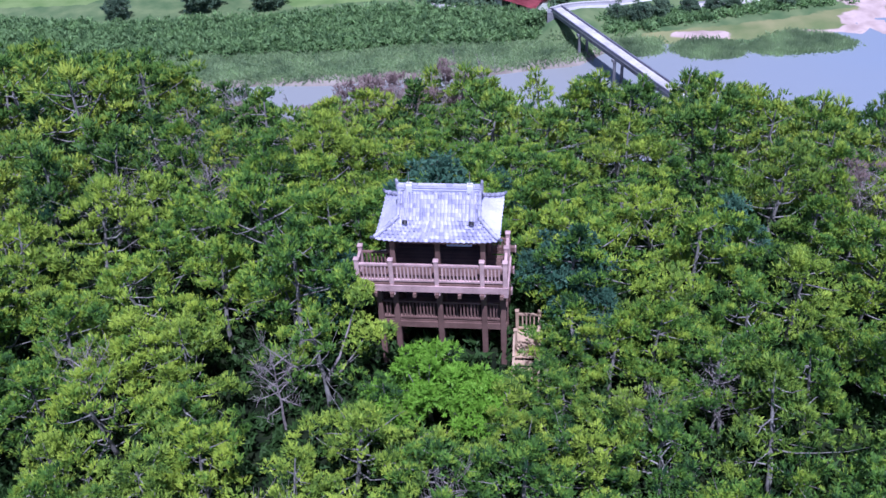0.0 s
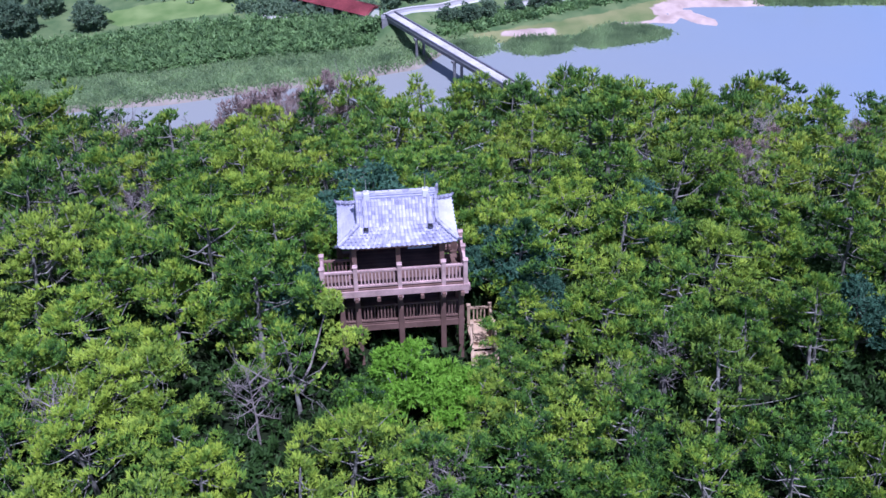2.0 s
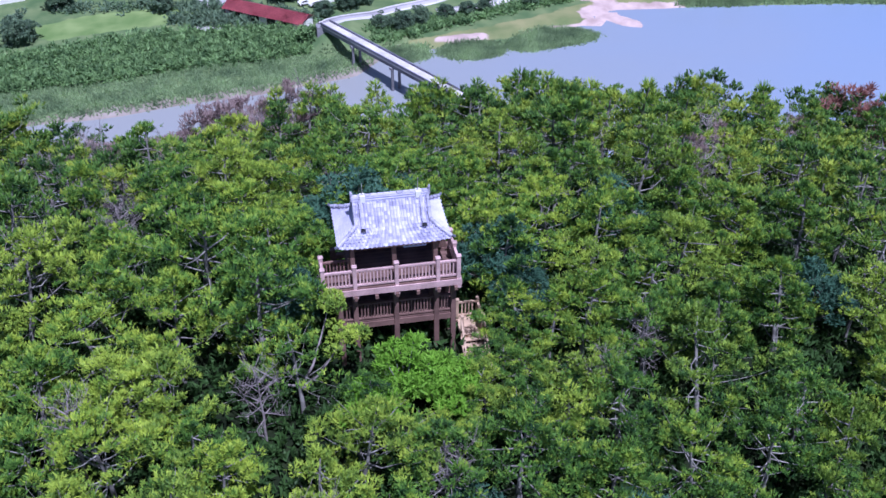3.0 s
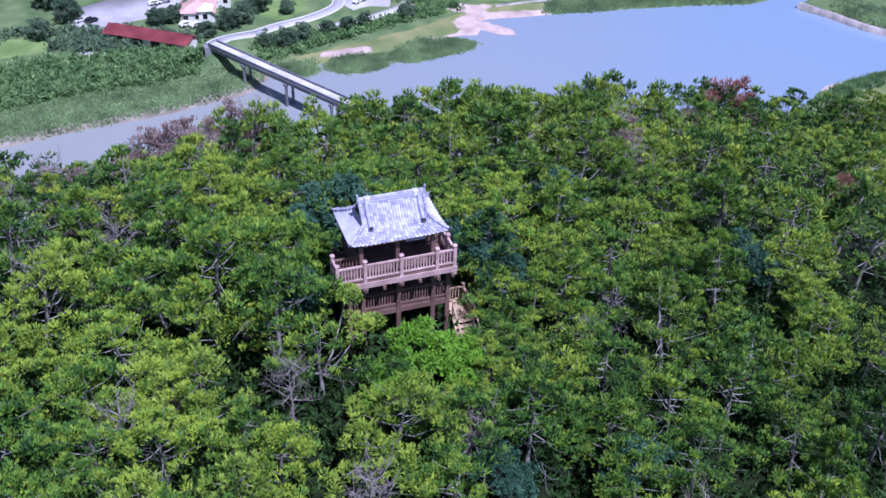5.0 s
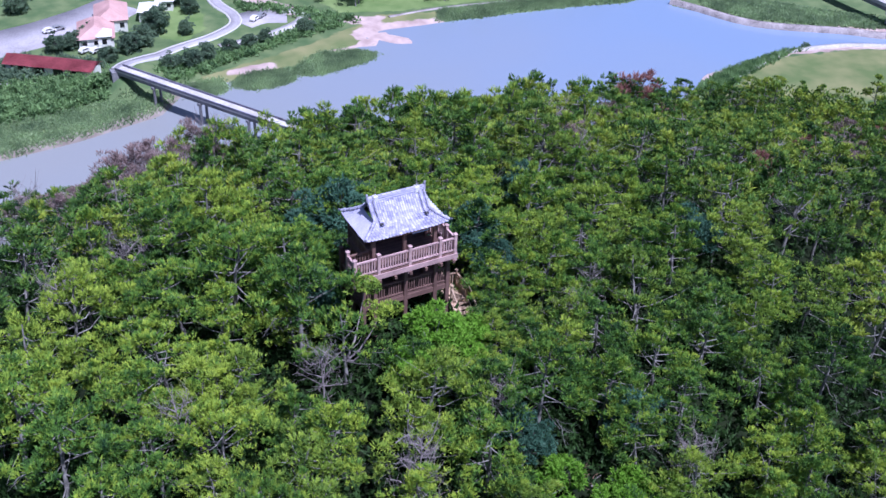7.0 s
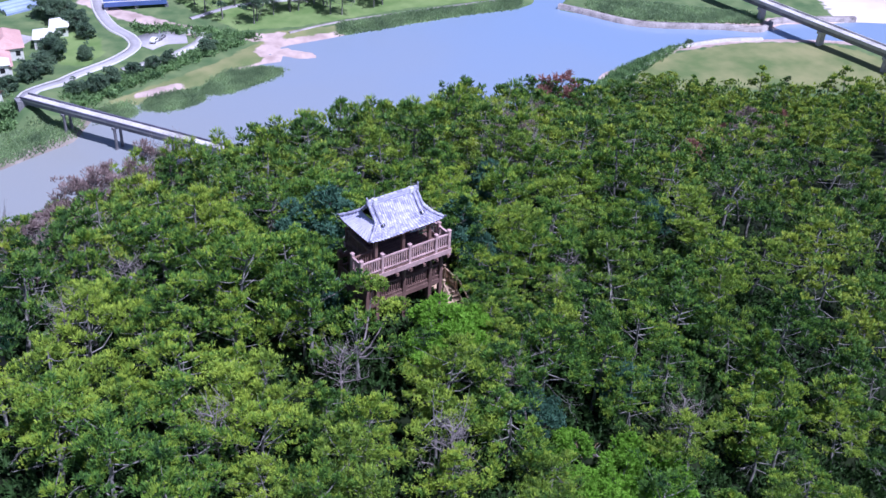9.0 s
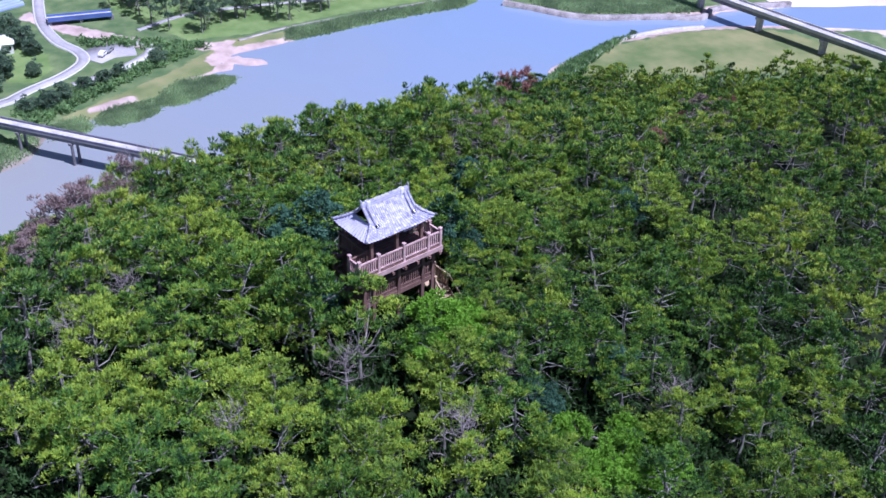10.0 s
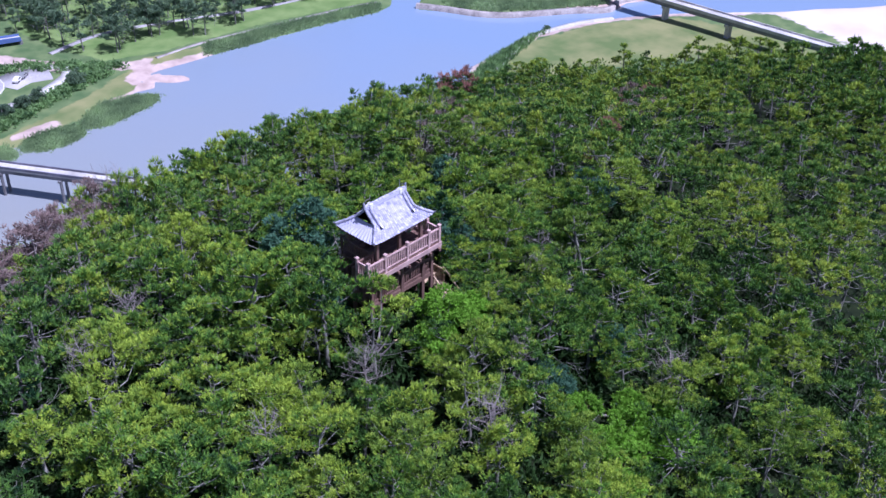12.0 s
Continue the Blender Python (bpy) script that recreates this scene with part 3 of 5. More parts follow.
def roof_point(u, v, face):
    """u along the eave, v from eave to ridge, for the front (0), back (1) slope."""
    x0 = EX0 + (RX0 - 0.02 - EX0) * min(1, v / 0.5)
    x1 = EX1 + (RX1 + 0.02 - EX1) * min(1, v / 0.5)
    x = x0 + (x1 - x0) * u
    y = EY0 + (RY - EY0) * v
    if face:
        y = EY1 + (RY - EY1) * v
    lift = 0.13 * (abs(2 * u - 1) ** 4) * (1 - v) ** 2
    return Vector((x, y, EAVE + (RIDGE - EAVE) * sag(v) + lift))


def end_point(u, v, right):
    """The hipped ends: u along the side eave, v inward to the gable's foot."""
    inset = v * 0.5
    y0, y1 = EY0 + (RY - EY0) * inset, EY1 + (RY - EY1) * inset
    y = y0 + (y1 - y0) * u
    ex, rx = (EX1, RX1) if right else (EX0, RX0)
    x = ex + (rx - ex) * v
    lift = 0.13 * (abs(2 * u - 1) ** 4) * (1 - v * 0.5) ** 2
    return Vector((x, y, EAVE + (RIDGE - EAVE) * sag(v * 0.5) + lift))


def sheet(point, extra, nu=14, nv=10, low=0.0):
    bm = bmesh.new()
    grid = [[bm.verts.new(point(i / nu, j / nv, extra) - Vector((0, 0, low))) for i in range(nu + 1)] for j in range(nv + 1)]
    for j in range(nv):
        for i in range(nu):
            bm.faces.new((grid[j][i], grid[j][i + 1], grid[j + 1][i + 1], grid[j + 1][i]))
    return bm


def thick(bm, t):
    bmesh.ops.solidify(bm, geom=bm.faces[:], thickness=t)
    return bm


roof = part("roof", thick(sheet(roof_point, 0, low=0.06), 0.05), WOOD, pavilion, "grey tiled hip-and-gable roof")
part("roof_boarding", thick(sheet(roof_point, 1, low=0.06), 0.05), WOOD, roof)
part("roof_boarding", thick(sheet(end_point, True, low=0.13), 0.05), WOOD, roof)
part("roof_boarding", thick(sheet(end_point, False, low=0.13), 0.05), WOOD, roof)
for x, s in ((RX0 + 0.12, -1), (RX1 - 0.12, 1)):
    bm = bmesh.new()
    v = [bm.verts.new((x, RY - 0.85, GZ - 0.05)), bm.verts.new((x, RY + 0.85, GZ - 0.05)), bm.verts.new((x, RY, RIDGE - 0.05))]
    bm.faces.new(v)
    part("gable_board", thick(bm, 0.06), TILE_DARK, roof, "dark triangular gable board")
# eave rafters
for y, dy in ((EY0, 0.9), (EY1, -0.9)):
    first = None
    for i in range(18):
        x = EX0 + 0.85 + (EX1 - EX0 - 1.7) * i / 17
        m = pose(x, y, EAVE)
        if first is None or i == 0:
            first = part("rafter", beam((0, 0.06 * (1 if dy > 0 else -1), -0.12), (0, dy, 0.28), 0.09, 0.10), WOOD, roof)
            first.matrix_basis = m
        else:
            again("rafter", first, m, roof)
part("eave_board", box(EX0 + 0.3, EY0 + 0.5, EAVE - 0.28, EX1 - 0.3, EY0 + 0.62, EAVE + 0.05), WOOD, roof)


def tile_mesh(w, h):
    """One course piece: a rounded cover rib beside a shallow pan."""
    bm = bmesh.new()
    xs = [-w / 2, -w * 0.30, -w * 0.12, 0.0, w * 0.12, w * 0.30, w / 2]
    zs = [0.05, 0.085, 0.05, 0.015, 0.0, 0.012, 0.05]
    a = [bm.verts.new((x, -h / 2 - 0.02, z + 0.03)) for x, z in zip(xs, zs)]
    b = [bm.verts.new((x, h / 2, z)) for x, z in zip(xs, zs)]
    c = [bm.verts.new((x, -h / 2 - 0.02, z - 0.02)) for x, z in zip(xs, zs)]
    for i in range(len(xs) - 1):
        bm.faces.new((a[i], a[i + 1], b[i + 1], b[i]))
        bm.faces.new((c[i], c[i + 1], a[i + 1], a[i]))
    return bm


def tiling(point, extra, cols, rows, clip=lambda u, v: True, single=True):
    first, loose = None, bmesh.new()
    for j in range(rows):
        for i in range(cols):
            u, v = (i + 0.5) / cols, (j + 0.5) / rows
            if not clip(u, v):
                continue
            p = point(u, v, extra)
            du = point(min(1, u + 0.01), v, extra) - point(max(0, u - 0.01), v, extra)
            dv = point(u, min(1, v + 0.02), extra) - point(u, max(0, v - 0.02), extra)
            wx = (point(min(1, u + 0.5 / cols), v, extra) - point(max(0, u - 0.5 / cols), v, extra)).length
            hy = (point(u, min(1, v + 0.5 / rows), extra) - point(u, max(0, v - 0.5 / rows), extra)).length
            xa = du.normalized()
            za = xa.cross(dv).normalized()
            if za.z < 0:
                za = -za
            ya = za.cross(xa)
            m = Matrix((xa, ya, za)).transposed().to_4x4()
            m.translation = p - za * 0.045
            m = m @ Matrix.Diagonal((wx, hy, 1, 1))
            if single:
                if first is None:
                    first = part("roof_tile", tile_mesh(1.0, 1.0), TILE, roof, "glossy blue-grey clay tile")
                    for q in first.data.vertices:
                        q.co.y = max(-0.56, min(0.5, q.co.y))
                    first.matrix_basis = m
                else:
                    again("roof_tile", first, m, roof)
            else:
                t = tile_mesh(1.0, 1.0)
                t.transform(m)
                me = bpy.data.meshes.new("t")
                t.to_mesh(me)
                t.free()
                loose.from_mesh(me)
                bpy.data.meshes.remove(me)
    if not single:
        tagged(part("roof_tiles", loose, TILE, roof, "further courses of blue-grey tiles"), kind="stuff")
    else:
        loose.free()


tiling(roof_point, 0, 23, 13)
tiling(end_point, False, 12, 6, single=False)
tiling(end_point, True, 12, 6, single=False)
tiling(roof_point, 1, 23, 13, single=False)


def tile_run(points, r, step=0.24):
    """Round cover tiles laid end to end along a line, each with a proud collar."""
    for a, b in zip(points, points[1:]):
        n = max(1, round((b - a).length / step))
        q = (b - a).to_track_quat("Z", "Y").to_matrix().to_4x4()
        for i in range(n):
            m = Matrix.Translation(a.lerp(b, i / n)) @ q @ Matrix.Diagonal((r, r, (b - a).length / n, 1))
            if not COVER:
                bm = rod((0, 0, 0), (0, 0, 0.97), 1.05, 0.82, 8)
                rod((0, 0, 0), (0, 0, 0.25), 1.3, 1.22, 8, bm)
                COVER.append(part("cover_tile", bm, RIDGE_TILE, roof, "round grey cover tile"))
                COVER[0].matrix_basis = m
            else:
                again("cover_tile", COVER[0], m, roof)


COVER = []


def ridge_run(points, w, h, mat, name="ridge"):
    """Stacked ridge: a plinth, two projecting courses and round cover tiles laid end to end."""
    bm = bmesh.new()
    top = Vector((0, 0, h / 2))
    for a, b in zip(points, points[1:]):
        a, b = Vector(a), Vector(b)
        beam(a, b, w * 0.8, h, bm)
        for k in (-0.15, 0.25):
            beam(a + Vector((0, 0, k * h)), b + Vector((0, 0, k * h)), w, h * 0.14, bm)
        n = max(1, round((b - a).length / 0.3))
        for i in range(n):
            p, q = a.lerp(b, i / n) + top, a.lerp(b, (i + 0.93) / n) + top
            part("cover_tile", rod(p, q, w * 0.46, w * 0.40, 8), mat, roof)
    return part(name, bm, mat, roof, "raised ridge of stacked grey tiles")


ridge_run([(RX0 - 0.1, RY, RIDGE + 0.08), (RX1 + 0.1, RY, RIDGE + 0.08)], 0.22, 0.30, RIDGE_TILE, "main_ridge")
for x in (RX0 + 0.42, RX1 - 0.42):
    part("ridge_block", box(x - 0.13, RY - 0.16, RIDGE - 0.08, x + 0.13, RY + 0.16, RIDGE + 0.30, bevel=0.02), PLASTER, roof, "white plastered block on the ridge")
    part("lightning_rod", rod((x, RY, RIDGE + 0.26), (x, RY, RIDGE + 0.95), 0.02), METAL, roof, "thin metal rod")
for x, s in ((RX0 - 0.05, -1), (RX1 + 0.05, 1)):
    bm = bmesh.new()
    for k in range(4):
        rod((x + s * 0.02 * k, RY, RIDGE + 0.06 + 0.12 * k), (x + s * 0.02 * (k + 1), RY, RIDGE + 0.16 + 0.12 * k), 0.13 - 0.02 * k, 0.10 - 0.02 * k, 10, bm)
    part("ridge_finial", bm, RIDGE_TILE, roof, "ridge finial of stacked round tiles")
    ux = 0.0 if s < 0 else 1.0
    inset = RX0 + 0.30 if s < 0 else RX1 - 0.30
    for face in (0, 1):
        run = [Vector((inset, *roof_point(0.5, v, face)[1:])) + Vector((0, 0, 0.09)) for v in (0.95, 0.8, 0.62, 0.46, 0.33)]
        ridge_run(run, 0.17, 0.18, RIDGE_TILE, "descending_ridge")
        e = run[-1]
        d = (run[-1] - run[-2]).normalized()
        part("round_end_tile", rod(e - d * 0.1 + Vector((0, 0, 0.1)), e + d * 0.06 + Vector((0, 0, 0.1)), 0.12, None, 12), BLACK, roof, "dark round end tile")
        barge = [roof_point(ux, v, face) + Vector((0, 0, 0.06)) for v in (0.97, 0.82, 0.66, 0.51)]
        tile_run(barge, 0.085)
        run2 = [roof_point(ux, v, face) + Vector((0, 0, 0.07)) for v in (0.5, 0.36, 0.24, 0.12, 0.0)]
        tile_run(run2, 0.095)
        out = run2[-1]
        part("corner_tile", rod(out, out + Vector((s * 0.12, -0.1 if face == 0 else 0.1, 0.06)), 0.08, 0.06, 10), TILE_DARK, roof)


# ---- trees ----
rng = np.random.default_rng(7)


def tufts(points, axes, blades, length, width, spread, r):
    """Needle tufts: blades of one triangle each fanning out round an axis."""
    n = len(points)
    axes = axes / (np.linalg.norm(axes, axis=1)[:, None] + 1e-9)
    p, a = np.repeat(points, blades, 0), np.repeat(axes, blades, 0)
    j = r.normal(size=p.shape) * spread
    d = a + j
    d /= np.linalg.norm(d, axis=1)[:, None] + 1e-9
    s = np.cross(d, r.normal(size=p.shape))
    s /= np.linalg.norm(s, axis=1)[:, None] + 1e-9
    ln = length * r.uniform(0.7, 1.25, (len(p), 1))
    w = width * r.uniform(0.7, 1.2, (len(p), 1)) / 2
    base = p - d * ln * 0.2
    v = np.stack([base - s * w, base + s * w, base + d * ln * 1.2], 1).reshape(-1, 3)
    return v, np.arange(len(v)).reshape(-1, 3)


def pine_arrays(r, h, radius, limbs, pads, per_pad, blades, length, width, pad=0.36, lean=0.08, spire=0.0, twigs=True):
    """Wood and needles of one pine: grey limbs that carry separate flat sprays of tufts."""
    lean_v = np.array([*r.normal(0, lean, 2), 0.0])
    ts = np.linspace(0, 1, 7)
    wob = np.cumsum(r.normal(0, 0.3, (7, 3)), 0) * [0.35, 0.35, 0] * 0.5
    trunk = np.c_[np.zeros(7), np.zeros(7), ts * h * 0.93] + lean_v * (ts[:, None] ** 1.5) * h + wob
    wood = [tube(trunk, 0.13 * (h / 6) * (1 - 0.85 * ts) + 0.012, 6)]
    centres = []
    for i in range(limbs):
        f = min(0.97, 0.34 + 0.62 * (3 * (i // 3) + r.uniform(0, 1.1)) / limbs)
        az = i * 2.4 + r.uniform(-0.6, 0.6)
        k = np.clip((f - 0.34) / 0.62, 0, 1)
        reach = radius * (1.08 - (0.72 + 0.2 * spire) * k ** (1.7 - spire)) * r.uniform(0.6, 1.25)
        base = np.array([np.interp(f, ts, trunk[:, c]) for c in range(3)])
        dirv = np.array([np.cos(az), np.sin(az), 0])
        rise = r.uniform(0.05, 0.5) * reach
        q = np.linspace(0, 1, 5)[:, None]
        pts = base + dirv * reach * q + np.array([0, 0, rise]) * q ** 1.7
        pts[1:] += np.cumsum(r.normal(0, 0.075, (4, 3)), 0) * [1, 1, 0.6]
        wood.append(tube(pts, np.array([1.0, 0.8, 0.55, 0.32, 0.12]) * 0.04 * h / 6, 4))
        if f < 0.55 and r.uniform() < 0.32:
            for _ in range(5):
                s0 = pts[1] + (pts[4] - pts[1]) * r.uniform(0, 1)
                e0 = s0 + (dirv + r.normal(0, 0.7, 3) + [0, 0, 0.35]) * r.uniform(0.25, 0.6)
                k0 = (s0 + e0) / 2 + r.normal(0, 0.05, 3)
                wood.append(tube(np.array([s0, k0, e0]), [0.018, 0.012, 0.005], 3))
                wood.append(tube(np.array([k0, k0 + (e0 - k0) * 0.6 + r.normal(0, 0.12, 3), e0 + r.normal(0, 0.2, 3)]), [0.010, 0.007, 0.004], 3))
            continue
        m = max(2, round(pads * reach / radius))
        for _ in range(m):
            q = r.uniform(0.42, 1.08)
            side = r.normal(0, 0.22) * radius * 0.8
            c = base + dirv * reach * q + np.array([-dirv[1], dirv[0], 0]) * side + [0, 0, rise * q * 0.9 + r.uniform(-0.08, 0.2)]
            root = base + (pts[4] - base) * min(q, 0.95) * 0.8
            if twigs:
                wood.append(tube(np.array([root, (root + c) / 2 - [0, 0, 0.05], c]), [0.02, 0.014, 0.006], 3))
            centres.append((c, r.uniform(0.75, 1.3) * pad))
    tip = trunk[-1]
    for _ in range(int(pads) + 1):
        centres.append((tip + [*(r.normal(0, 0.30, 2) * radius * 0.45 * (1 - 0.6 * spire)), r.uniform(-0.35, 0.3)], r.uniform(0.7, 1.1) * pad))
    P, A = [], []
    for c, rad in centres:
        d = r.normal(size=(per_pad, 3))
        d[:, 2] = np.abs(d[:, 2]) * 0.9 - 0.15
        d /= np.linalg.norm(d, axis=1)[:, None]
        stretch = np.array([r.uniform(0.8, 1.35), r.uniform(0.8, 1.35), 0.5])
        P.append(c + d * rad * stretch * r.uniform(0.35, 1.0, (per_pad, 1)))
        A.append(d * [1, 1, 0.5] + [0, 0, 0.95])
    leaf = tufts(np.concatenate(P), np.concatenate(A), blades, length, width, 0.34, r)
    return joined(wood), leaf


def broad_arrays(r, h, radius, clumps, per_clump, leaf_size, low=0.25, full=False):
    trunk = np.array([[0, 0, 0], [*(r.normal(0, 0.08, 2)), h * 0.3], [*(r.normal(0, 0.15, 2)), h * 0.75]])
    wood = [tube(trunk, np.array([0.03, 0.022, 0.008]) * h, 6)]
    P, A = [], []
    for _ in range(clumps):
        d = r.normal(size=3)
        if not full:
            d[2] = abs(d[2]) * 0.9 - 0.15
        d /= np.linalg.norm(d)
        c = np.array([0, 0, h * (low + (1 - low) * 0.45)]) + d * [radius * 0.8, radius * 0.8, h * (1 - low) * 0.5] * r.uniform(0.45, 1.2)
        wood.append(tube(np.array([trunk[1], (trunk[1] + c) / 2 + r.normal(0, 0.1, 3), c]), np.array([0.012, 0.007, 0.003]) * h, 4))
        e = r.normal(size=(per_clump, 3))
        e[:, 2] = np.abs(e[:, 2]) - 0.35
        e /= np.linalg.norm(e, axis=1)[:, None]
        P.append(c + e * radius * r.uniform(0.2, 0.32) * [1, 1, 0.6] * r.uniform(0.5, 1.0, (per_clump, 1)))
        A.append(e + [0, 0, 0.35])
    return joined(wood), tufts(np.concatenate(P), np.concatenate(A), 3, leaf_size, leaf_size * 0.6, 0.8, r)


def bare_arrays(r, h, radius, limbs, twigs):
    """A dead tree: trunk, limbs and many fine twigs."""
    ts = np.linspace(0, 1, 6)
    trunk = np.c_[np.cumsum(r.normal(0, 0.05, 6)), np.cumsum(r.normal(0, 0.05, 6)), ts * h]
    wood = [tube(trunk, 0.10 * h / 6 * (1 - 0.85 * ts) + 0.01, 5)]
    for i in range(limbs):
        f = 0.35 + 0.6 * (i + r.uniform()) / limbs
        az = i * 2.4 + r.uniform(-0.5, 0.5)
        base = np.array([np.interp(f, ts, trunk[:, c]) for c in range(3)])
        reach = radius * (1.1 - 0.6 * f) * r.uniform(0.7, 1.2)
        tip = base + [np.cos(az) * reach, np.sin(az) * reach, reach * r.uniform(0.3, 0.9)]
        mid = (base + tip) / 2 + r.normal(0, 0.12, 3)
        wood.append(tube(np.array([base, mid, tip]), [0.045 * h / 6, 0.03 * h / 6, 0.01], 4))
        for _ in range(twigs):
            s = base + (tip - base) * r.uniform(0.35, 1.0)
            e = s + r.normal(0, 0.35, 3) * radius * 0.5 + [0, 0, 0.3 * radius * 0.5]
            wood.append(tube(np.array([s, (s + e) / 2 + r.normal(0, 0.05, 3), e]), [0.014, 0.011, 0.006], 3))
    return joined(wood)


def tree_from(name, wood, leaf, leaf_mat, label, category="tree", bark=BARK, group=""):
    t = thing(name, label, category, group=group)
    raw("trunk", *wood, bark, t)
    if leaf is not None:
        raw("crown", *leaf, leaf_mat, t)
    return t


def place(x, y, top=None, h=None, sink=0.15):
    z = float(ground_z(np.array([x]), np.array([y]))[0][0])
    return z - sink, (top - z if top is not None else h)


# where trees stand
def scatter():
    out = []
    r = np.random.default_rng(11)
    y = -36.0
    row = 0
    while y < 82:
        x = -80.0 + (row % 2) * 2.0
        while x < 176:
            px, py = x + r.uniform(-1.3, 1.3), y + r.uniform(-1.2, 1.2)
            keep = r.uniform()
            x += 4.0
            out.append((px, py, keep, r.uniform(), r.uniform()))
        y += 3.45
        row += 1
    a = np.array(out)
    ok = inside(FOREST, a[:, 0], a[:, 1]) & (a[:, 2] > 0.06)
    z, d = ground_z(a[:, 0], a[:, 1])
    ok &= d > 2.5
    ok &= (a[:, 1] < 43) | (a[:, 0] > 58) | (a[:, 2] > 0.6)
    ok &= ~((a[:, 0] > -4.1) & (a[:, 0] < 5.3) & (a[:, 1] > -2.2) & (a[:, 1] < 5.2))
    return np.c_[a, z][ok]


spots = scatter()
reach = np.hypot(spots[:, 0] + 2, spots[:, 1] - 2)
order = np.argsort(np.hypot((spots[:, 0] - 1) / 1.15, spots[:, 1] + 5))
near, rest = order[:130], order[130:]

VARIANTS = []
for i in range(8):
    r = np.random.default_rng(100 + i)
    h = 6.0
    VARIANTS.append(pine_arrays(r, h, (2.3, 2.6, 2.9, 2.2, 2.5, 2.8, 1.7, 2.0)[i], int(r.integers(17, 21)), 5.2, 30, 4, 0.175, 0.075, 0.36, twigs=False, spire=(0, 0.2, 0, 0.4, 0, 0.2, 0.8, 0.6)[i]))
templates = []
TREE_LABEL = ["green pine tree with layered needle pads", "broad-crowned green pine with grey limbs", "leaning green pine with an open crown", "dense yellow-green pine tree"]


def cap_height(x, y, z, h):
    """Lower trees where the ground in front of the pavilion is open to view."""
    dx, dy = max(0.0, -3.3 - x, x - 3.2), max(0.0, -y)
    away = math.hypot(dx, dy)
    if y < 1.0 and x > -4.5 and away < 8 and x < 7:
        return min(h, max(1.6, -4.6 + 0.66 * away - z))
    if x <= -4.5 and away < 6 and y < -2:
        return min(h, max(2.2, 0.6 + 0.5 * away - z))
    return h


def brow_height(x, y, z, h):
    """Open stretches along the river side of the brow, and a taller stand at its western end."""
    if x < -24 and y > 20:
        h *= 1.3
    if x > 98 and y < 42:
        h *= 1.3
    if 14 < x < 42 and y > 28:
        h *= 1.12
    if -21 < x < -7.5 and y > 22:
        h = min(h, -6.6 - 0.54 * (y - 27.8) - z)
    if 1.2 < x < 5.2 and y > 22:
        h = min(h, -8.4 - 0.54 * (y - 29.7) - z)
    if 19.5 < x < 23 and y > 22:
        h = min(h, -8.6 - 0.54 * (y - 28.4) - z)
    if math.hypot(x - 5.6, y + 13.0) < 3.2 or math.hypot(x + 6.5, y + 3.4) < 1.7:
        return 0.0
    if math.hypot(x - 2.2, y + 15.6) < 3.6:
        h = min(h, 3.4)
    return h


placed = []
for n, i in enumerate(near):
    x, y, _, a, b, z = spots[i]
    k = int(a * 8) % 8
    h = brow_height(x, y, z, cap_height(x, y, z, 5.0 + 3.0 * b))
    if h < 2.4:
        continue
    s = h / 6.0
    wide = min(1.12, max(s, 0.6)) * (0.85 + 0.3 * ((a * 37) % 1))
    m = pose(x, y, z - 0.15, 0, 0, b * 360) @ Matrix.Diagonal((wide, wide, s, 1))
    if k >= len(templates) or templates[k] is None:
        while len(templates) <= k:
            templates.append(None)
        t = tree_from("pine_tree", *VARIANTS[k], YOUNG_PINE if k in (1, 5) else PINE, TREE_LABEL[k % 4], "pine tree", group="pines round the pavilion")
        t.matrix_basis = m
        templates[k] = t
    else:
        t = copy_thing(templates[k], Matrix.Identity(4))
        t.matrix_basis = m
    placed.append(t)


def wood_of(name, which, variants, leaf_mat, label):
    """The further trees as one stretch of wood."""
    lv, lf, wv, wf, kinds = [], [], [], [], []
    nl = nw = 0
    for i in which:
        x, y, _, a, b, z = spots[i]
        (tv, tf), (cv, cf) = variants[int(a * len(variants)) % len(variants)]
        h = brow_height(x, y, z, 5.0 + 3.0 * b)
        if h < 2.2:
            continue
        s = h / 6.0 * float(np.interp(x, [42, 75], [1.0, 0.9]))
        c, q = math.cos(b * 44), math.sin(b * 44)
        turn = np.array([[c, -q, 0], [q, c, 0], [0, 0, 1]]).T * s
        lv.append(cv @ turn + [x, y, z - 0.15])
        lf.append(cf + nl)
        nl += len(cv)
        kinds.append(np.full(len(cv), (a * 53 + b * 17) % 1))
        wv.append(tv @ turn + [x, y, z - 0.15])
        wf.append(tf + nw)
        nw += len(tv)
    t = thing(name, label, "forest", kind="stuff")
    crowns = tagged(raw("crowns", np.concatenate(lv), np.concatenate(lf), leaf_mat, t), kind="stuff")
    crowns.data.attributes.new("tree", "FLOAT", "POINT").data.foreach_set("value", np.concatenate(kinds).astype(np.float32))
    tagged(raw("trunks", np.concatenate(wv), np.concatenate(wf), BARK, t), kind="stuff")


